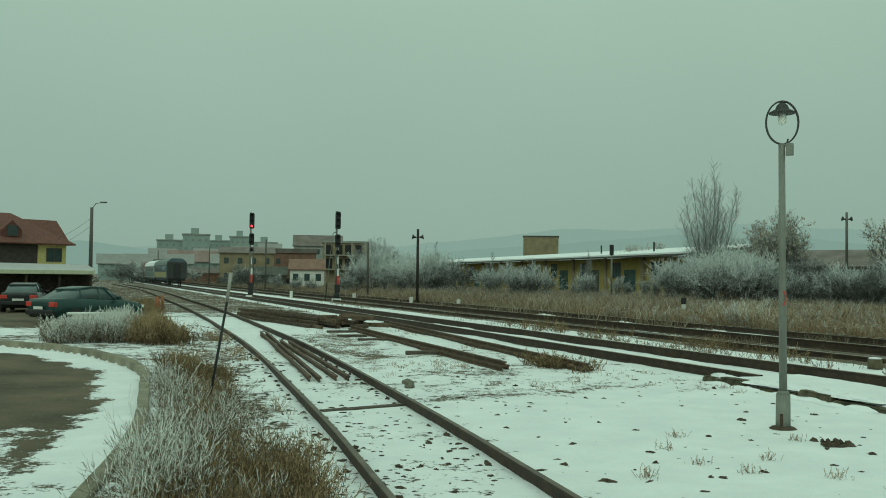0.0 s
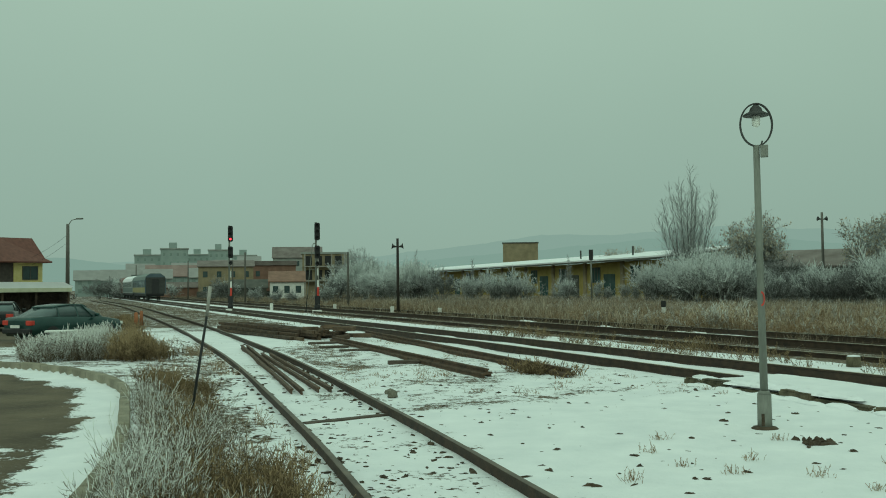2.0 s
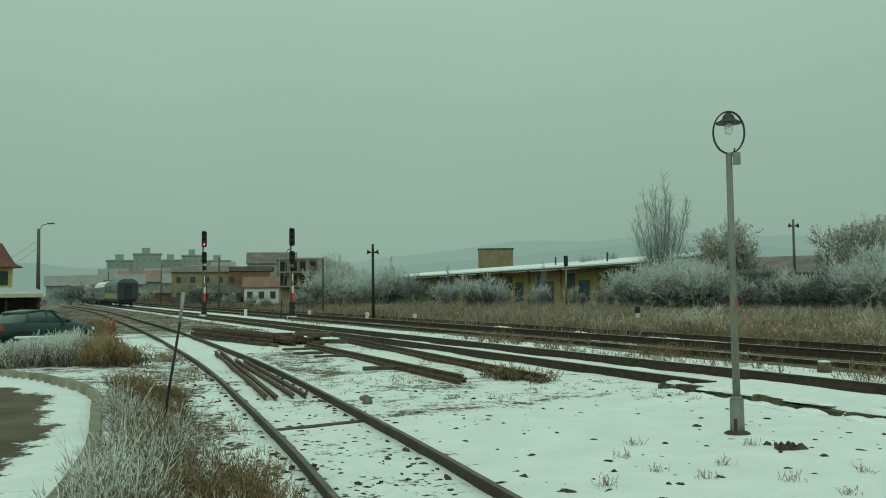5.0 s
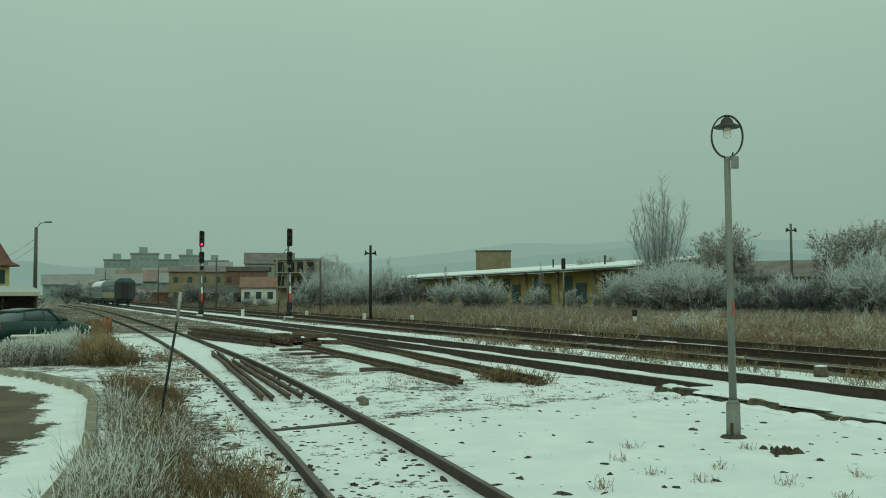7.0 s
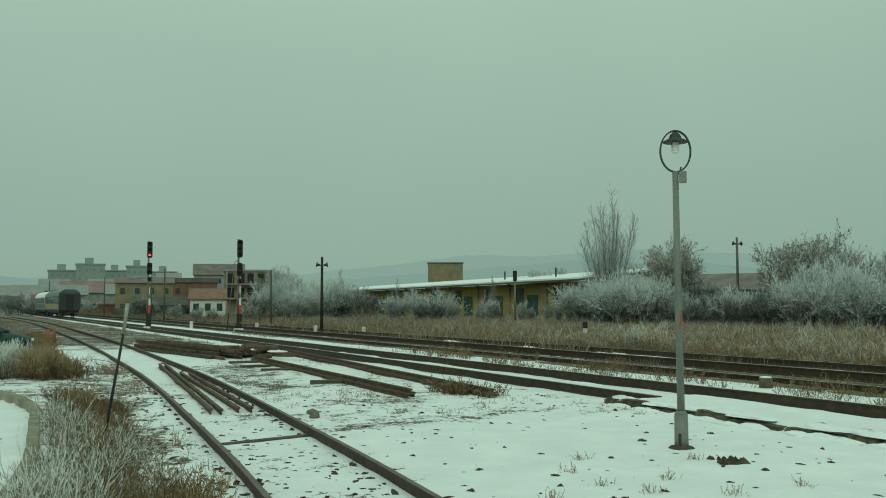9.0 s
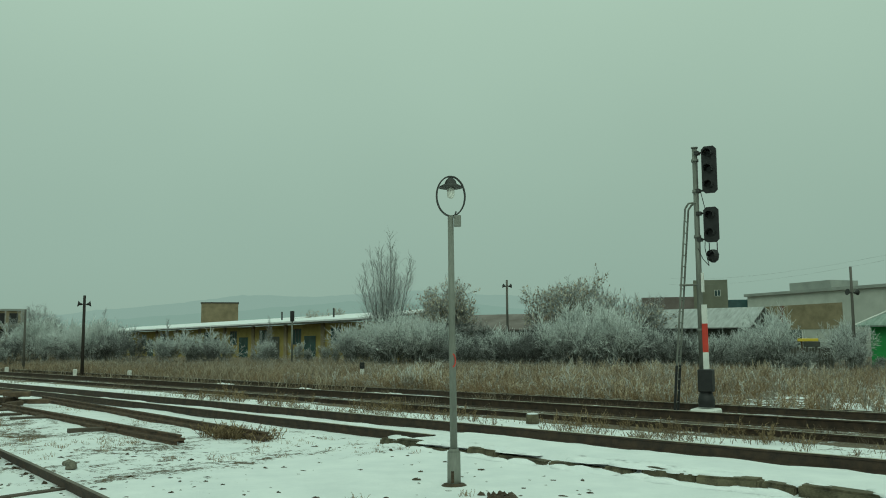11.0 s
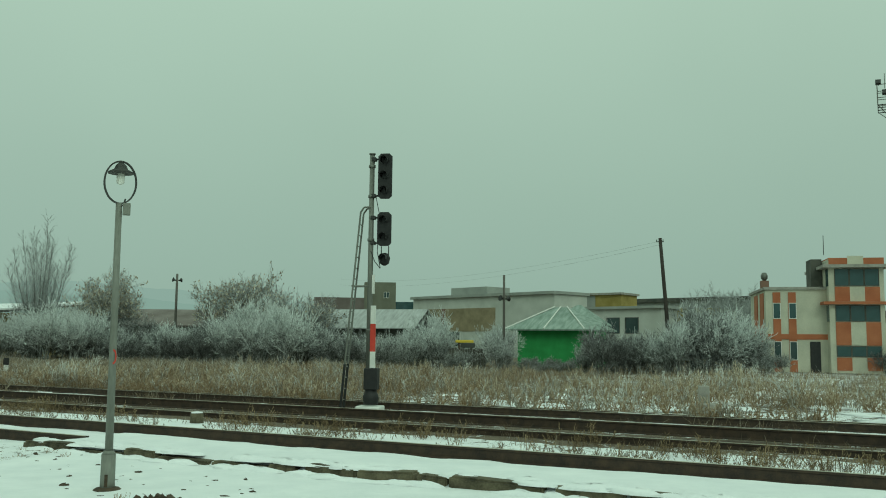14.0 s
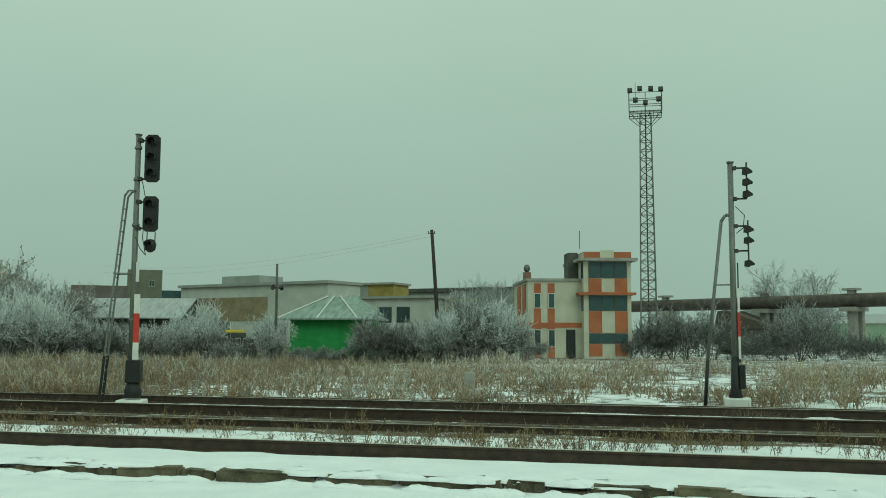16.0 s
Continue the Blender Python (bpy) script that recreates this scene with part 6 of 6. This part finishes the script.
# ---- the train standing far up the line ----
TB = material("blue_grey_coach_paint", (0.05, 0.085, 0.11), (0.09, 0.125, 0.145), 0.5, 0.6, 0)
TW = material("grey_white_coach_paint", (0.26, 0.29, 0.28), (0.36, 0.39, 0.38), 0.5, 0.6, 0)
TR = material("red_brown_wagon_paint", (0.15, 0.07, 0.06), (0.22, 0.11, 0.09), 0.6, 0.6, 0)
TG = material("grey_green_coach_paint", (0.09, 0.13, 0.12), (0.14, 0.18, 0.165), 0.5, 0.6, 0)
TY = material("dull_yellow_band", (0.28, 0.24, 0.10), (0.38, 0.33, 0.15), 0.6, 0.6, 0)
for i, (paint, roof, band, ln, lab) in enumerate(((TB, TG, TY, 21.5, "dark blue railway coach with a dull yellow band"), (TW, SNOW, TG, 21.5, "grey railway coach with a snowy roof"), (TR, TR, TR, 14.0, "red-brown covered goods wagon"), (TG, TG, TG, 21.5, "grey-green railway coach in the mist"), (TG, TG, TW, 21.5, "grey-green railway coach in the mist"))):
    s0 = 133 + (0, 22.7, 45.4, 60.5, 83.2)[i]
    p = along(s0, 13.11, 0.22)
    ob = thing("railway_coach", p, 90 + TURN, lab, "coach", "coaches of the train")
    bm = bmesh.new()
    prism(bm, [(-1.4, 1.0), (1.4, 1.0), (1.42, 2.9), (1.25, 3.4), (0.7, 3.8), (-0.7, 3.8), (-1.25, 3.4), (-1.42, 2.9)], ln, pose(0, 0, 0, 0, 0, -90))
    part("body", bm, paint, ob)
    bm = bmesh.new()
    prism(bm, [(-1.45, 2.95), (1.45, 2.95), (1.28, 3.45), (0.7, 3.86), (-0.7, 3.86), (-1.28, 3.45)], ln - 0.1, pose(0.05, 0, 0, 0, 0, -90))
    part("roof", bm, roof, ob)
    for sy in (-1, 1):
        block("band", (0.3, ln - 0.3, sy * 1.41 - 0.02, sy * 1.41 + 0.02, 1.15, 1.9), band, ob)
        for k_ in range(9 if ln > 15 else 0):
            x_ = 1.6 + k_ * (ln - 4) / 8
            block("coach_window", (x_, x_ + 1.2, sy * 1.42 - 0.02, sy * 1.42 + 0.02, 2.0, 2.8), GLASS, ob)
    block("end_wall", (-0.08, -0.01, -1.3, 1.3, 1.0, 3.3), DARKSTEEL, ob, "dark coach end")
    block("end_door", (-0.14, -0.08, -0.5, 0.5, 1.0, 3.1), BLACK, ob)
    block("underframe", (0.5, ln - 0.5, -1.2, 1.2, 0.65, 1.0), BLACK, ob)
    for x_ in (2.2, 4.6, ln - 4.6, ln - 2.2):
        bm = bmesh.new()
        for sy in (-0.75, 0.75):
            tube(bm, (x_, sy - 0.07, 0.46), (x_, sy + 0.07, 0.46), 0.46, sides=14)
        tube(bm, (x_, -0.75, 0.46), (x_, 0.75, 0.46), 0.08, sides=6)
        part("wheelset", bm, DARKSTEEL, ob)

# ---- hills, their mist painted as a flat self-glowing colour ----
HILL = glow("haze_glow_hillside", (0.272, 0.422, 0.354), 1.0)
HILL2 = glow("nearer_haze_glow_hillside", (0.245, 0.395, 0.328), 1.0)
# black base: the haze colour comes only from the emission
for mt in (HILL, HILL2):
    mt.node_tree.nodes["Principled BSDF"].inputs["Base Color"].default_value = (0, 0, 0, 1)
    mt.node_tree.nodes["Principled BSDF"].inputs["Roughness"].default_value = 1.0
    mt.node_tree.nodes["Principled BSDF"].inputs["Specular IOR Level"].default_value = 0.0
for dist, prof_az, prof_el, mt, lab in ((2600, (-60, -30, -18, -8, -2, 3, 7.5, 12, 18, 26, 34, 44, 60), (1.2, 1.3, 1.6, 1.3, 2.0, 2.5, 3.1, 3.0, 3.4, 2.9, 2.0, 1.2, 0.6), HILL, "wide wooded hill, its freezing mist painted as a glow"),
                                        (1700, (-60, -27, -22, -18, -12, -6, 0, 8, 14, 22, 30, 40), (1.4, 1.6, 1.9, 1.4, 1.5, 1.2, 1.6, 2.2, 2.7, 2.5, 1.6, 0.4), HILL2, "nearer wooded slope, its freezing mist painted as a glow")):
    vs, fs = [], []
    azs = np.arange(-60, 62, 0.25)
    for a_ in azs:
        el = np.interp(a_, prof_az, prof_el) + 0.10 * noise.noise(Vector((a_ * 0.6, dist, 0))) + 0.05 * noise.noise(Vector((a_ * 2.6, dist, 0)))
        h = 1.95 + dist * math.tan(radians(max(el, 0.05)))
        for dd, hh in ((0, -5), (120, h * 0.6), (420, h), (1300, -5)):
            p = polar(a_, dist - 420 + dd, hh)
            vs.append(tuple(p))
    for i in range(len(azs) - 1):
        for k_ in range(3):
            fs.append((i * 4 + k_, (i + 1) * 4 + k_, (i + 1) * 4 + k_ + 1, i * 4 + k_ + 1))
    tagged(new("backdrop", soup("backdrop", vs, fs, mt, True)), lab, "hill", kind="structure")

# ---- near weeds ----
FROSTWEED = frosted("frosted_weed_stems", (0.13, 0.090, 0.052), (0.80, 0.82, 0.78), 0.10, 0.75, 0.9)
RUSTWEED = frosted("brown_grass_stems", (0.10, 0.064, 0.031), (0.38, 0.275, 0.15), 0.0, 0.6, 0.9)


def weed_plants(name, places, hmin, hmax, mat, label, stems=5, side=7, thick=0.0045, lean=0.35):
    segs = []
    for x_, y_, hs in places:
        z_ = ground_at(x_, y_)[0] - 0.03
        for _ in range(stems):
            h = rng.uniform(hmin, hmax) * hs
            p = np.array([x_ + rng.normal(0, 0.05), y_ + rng.normal(0, 0.05), z_])
            d = np.array([rng.normal(0, lean), rng.normal(0, lean), 1.0])
            d /= np.linalg.norm(d)
            for k_ in range(4):
                d = d + rng.normal(0, 0.12, 3)
                d /= np.linalg.norm(d)
                q = p + d * h / 4
                segs.append((*p, *q, thick, thick * 0.8))
                if k_ >= 1:
                    for _ in range(side // 3 + 1):
                        t0 = p + (q - p) * rng.random()
                        dd = d * 0.8 + rng.normal(0, 0.5, 3)
                        dd /= np.linalg.norm(dd)
                        mid_ = t0 + dd * h * rng.uniform(0.06, 0.16)
                        segs.append((*t0, *mid_, thick * 0.8, thick * 0.7))
                        e_ = mid_ + (dd + np.array([0, 0, 0.5])) * h * 0.06
                        segs.append((*mid_, *e_, thick * 1.3, thick * 0.7))
                p = q
    v, f = rods(np.array(segs))
    return tagged(new(name, soup(name, v, f, mat)), label, "weeds", kind="stuff")


def kerb_x(y_):
    return float(np.interp(y_, KY[:40], KX[:40]))


near, brown = [], []
while len(near) < 400:
    y_ = 6.6 + 10.6 * rng.random()
    w_ = np.interp(y_, [4.5, 8, 12, 17], [1.7, 1.35, 1.05, 0.45])
    u_ = rng.random() ** 1.3 * w_
    x_ = kerb_x(y_) + np.interp(y_, [7, 10, 14], [0.42, 0.36, 0.3]) + u_
    edge_ = u_ / w_
    lush = 0.72 + 0.7 * ground_noise(x_, y_, 1.3)
    if rng.random() < (1.0 - 0.75 * edge_) * (0.55 + 0.9 * lush * 0.5):
        near.append((x_, y_, max(0.35, (1.05 - 0.35 * edge_) * lush * np.interp(y_, [5, 10, 17], [1.05, 1.0, 0.6]))))
while len(brown) < 900:
    y_ = 6.4 + 12.8 * rng.random()
    w_ = np.interp(y_, [6, 8, 10, 13, 19], [1.95, 1.9, 1.65, 1.5, 1.2])
    u_ = (0.22 + 0.78 * rng.random()) * w_
    x_ = kerb_x(y_) + 0.2 + u_
    patchy = ground_noise(x_, y_, 0.9) + 0.5 * ground_noise(x_, y_, 2.7)
    if patchy > -0.05 - 0.32 * (y_ < 9.5) + 0.25 * (u_ / w_ > 0.75):
        brown.append((x_, y_, 0.6 + 0.7 * rng.random()))
weed_plants("frosted_weeds", near, 0.42, 0.80, FROSTWEED, "tall dead weeds by the kerb white with hoar frost", 4, 9, 0.0026, 0.26)
weed_plants("brown_grass", brown, 0.16, 0.40, RUSTWEED, "matted brown dead grass beside the siding", 8, 5, 0.0028, 0.65)
clump, brownclump = [], []
while len(clump) < 760:
    a_, d_ = rng.normal(0, 1.0), rng.uniform(26.6, 30.2)
    a_ = (-22.9 + 0.45 * a_) if rng.random() < 0.3 else (-19.6 + 1.15 * a_)
    if not -23.8 < a_ < -17.0:
        continue
    p = polar(a_, d_)
    clump.append((p.x, p.y, max(0.3, (1.0 - 0.12 * abs(a_ + 20.2)) * (0.8 + 0.8 * ground_noise(p.x, p.y, 0.9)))))
while len(brownclump) < 260:
    a_ = -17.4 + 0.8 * rng.normal()
    p = polar(a_, rng.uniform(25.6, 29.6))
    brownclump.append((p.x, p.y, max(0.3, (1.0 - 0.22 * abs(a_ + 17.6)) * (0.85 + 0.7 * ground_noise(p.x, p.y, 0.8)))))
weed_plants("frosted_thicket", clump, 0.5, 1.05, FROSTWEED, "frosted dead weeds in a ragged clump by the yard", 5, 9, 0.0055, 0.3)
weed_plants("brown_thicket", brownclump, 0.45, 0.95, RUSTWEED, "brown dead weeds at the edge of the clump", 6, 8, 0.0055, 0.35)
bank = []
while len(bank) < 260:
    d_ = rng.uniform(36, 62)
    p = polar(-17.6 + rng.normal(0, 0.35) - (d_ - 36) * 0.02, d_)
    bank.append((p.x, p.y, rng.uniform(0.3, 0.75)))
weed_plants("lane_weeds", bank, 0.35, 0.75, RUSTWEED, "strip of brown dead weeds between lane and siding", 6, 6, 0.006, 0.4)
tufts = []
while len(tufts) < 210:
    y_ = rng.uniform(8, 34)
    k_ = int(np.abs(SY - y_).argmin())
    x_ = SX[k_] - rng.uniform(0.9, 2.8)
    if ground_noise(x_, y_, 0.7) > 0.05:
        tufts.append((x_, y_, rng.uniform(0.4, 1.0)))
while len(tufts) < 400:
    s_, o_ = rng.uniform(12.5, 34), rng.uniform(5.2, 11.2)
    p = along(s_, o_)
    if np.hypot(SX - p.x, SY - p.y).min() > 1.1 and ground_noise(p.x, p.y, 0.5) > 0.08:
        tufts.append((p.x, p.y, rng.uniform(0.2, 0.5)))
for x_, y_ in ((2.55, 10.4), (2.7, 9.6), (3.55, 9.9), (3.1, 9.2), (2.0, 8.9), (4.3, 11.1), (3.9, 9.0), (4.9, 9.4), (2.9, 11.3), (4.2, 8.4)):
    tufts.append((x_, y_, rng.uniform(0.35, 0.6)))
    tufts.append((x_ + 0.05, y_ + 0.04, rng.uniform(0.3, 0.5)))
weed_plants("grass_tufts", tufts, 0.14, 0.32, STRAW, "thin straw-brown grass tufts poking through snow", 10, 2, 0.0026, 0.5)
trackside = []
while len(trackside) < 560:
    s_, o_ = rng.uniform(-12, 34), rng.uniform(14.7, 17.9)
    if ground_noise(s_, o_ * 2.0, 0.45) > 0.0:
        p = along(s_, o_)
        trackside.append((p.x, p.y, rng.uniform(0.4, 1.1)))
weed_plants("trackside_weeds", trackside, 0.2, 0.5, RUSTWEED, "thin dead stalks between the main tracks", 5, 6, 0.0038, 0.4)
brush = []
for i in range(46):
    t = rng.random()
    brush.append((2.0 + 1.1 * t + rng.normal(0, 0.15), 20.4 - 1.6 * t + rng.normal(0, 0.2), rng.uniform(0.4, 0.8)))
weed_plants("bramble", brush, 0.25, 0.6, RUSTWEED, "tangle of brown stalks round the rail ends", 6, 6, 0.006, 0.7)
plants = []
while len(plants) < 2300:
    s_, o_ = rng.uniform(-14, 40), 24.4 + 26 * rng.random() ** 1.5
    if ground_noise(s_, o_ * 1.6, 0.2) + 0.4 * ground_noise(s_, o_, 0.7) > -0.04 - 0.4 * step01(s_, 10, 26):
        p = along(s_, o_)
        plants.append((p.x, p.y, 0.7 + 0.9 * ground_noise(p.x, p.y, 0.3)))
weed_plants("field_stalks", plants[:1700], 0.4, 0.95, STRAW, "straw-coloured dead stalks in the open field", 4, 7, 0.010, 0.4)
weed_plants("frosted_stalks", plants[1700:], 0.45, 1.05, PALEWEED, "dead stalks white with hoar frost in the field", 4, 7, 0.010, 0.4)
fence, fl = house_at("board_fence", polar(40.9, 66), polar(43.2, 66), "short weathered beige board fence", "fence")
for i in range(14):
    x_ = i * fl / 14
    block("board", (x_, x_ + fl / 14 - 0.02, 0, 0.04, 0, 1.5 + 0.05 * (i % 3)), POLEGREY, fence)
stand = thing("barrow", polar(41.9, 65.2), -42, "small yellow and dark barrow on a post", "barrow")
block("tray", (-0.7, 0.6, -0.2, 0.2, 1.95, 2.15), YELLOWP, stand, bevel=0.03)
block("box", (-0.35, 0.7, -0.25, 0.25, 1.6, 1.94), DARKWALL, stand, bevel=0.03)
block("post", (-0.5, -0.38, -0.06, 0.06, 0, 1.95), OLDWOOD, stand)
sv, sf = [], []
for i in range(110):
    s_, o_ = cr.uniform(-12, 16), 24.3 + 20 * cr.random() ** 1.4
    p = along(s_, o_, -0.05)
    lump(p, cr.uniform(0.4, 1.5), cr.uniform(0.2, 0.6), cr.uniform(0.05, 0.12), radians(90 + TURN) + cr.uniform(-0.3, 0.3), i * 1.1, 14, 3, 0.9)
for i in range(60):
    s_, o_ = cr.uniform(-12, 45), cr.uniform(20.6, 23.2)
    p = along(s_, o_, -0.06)
    lump(p, cr.uniform(0.4, 1.3), cr.uniform(0.12, 0.4), cr.uniform(0.04, 0.1), radians(90 + TURN), i * 1.6, 14, 3, 0.9)
tagged(new("snow_patch", soup("snow_patch", sv, sf, SNOW, True)), "ragged patches of old snow among the weeds", "snow", kind="stuff")
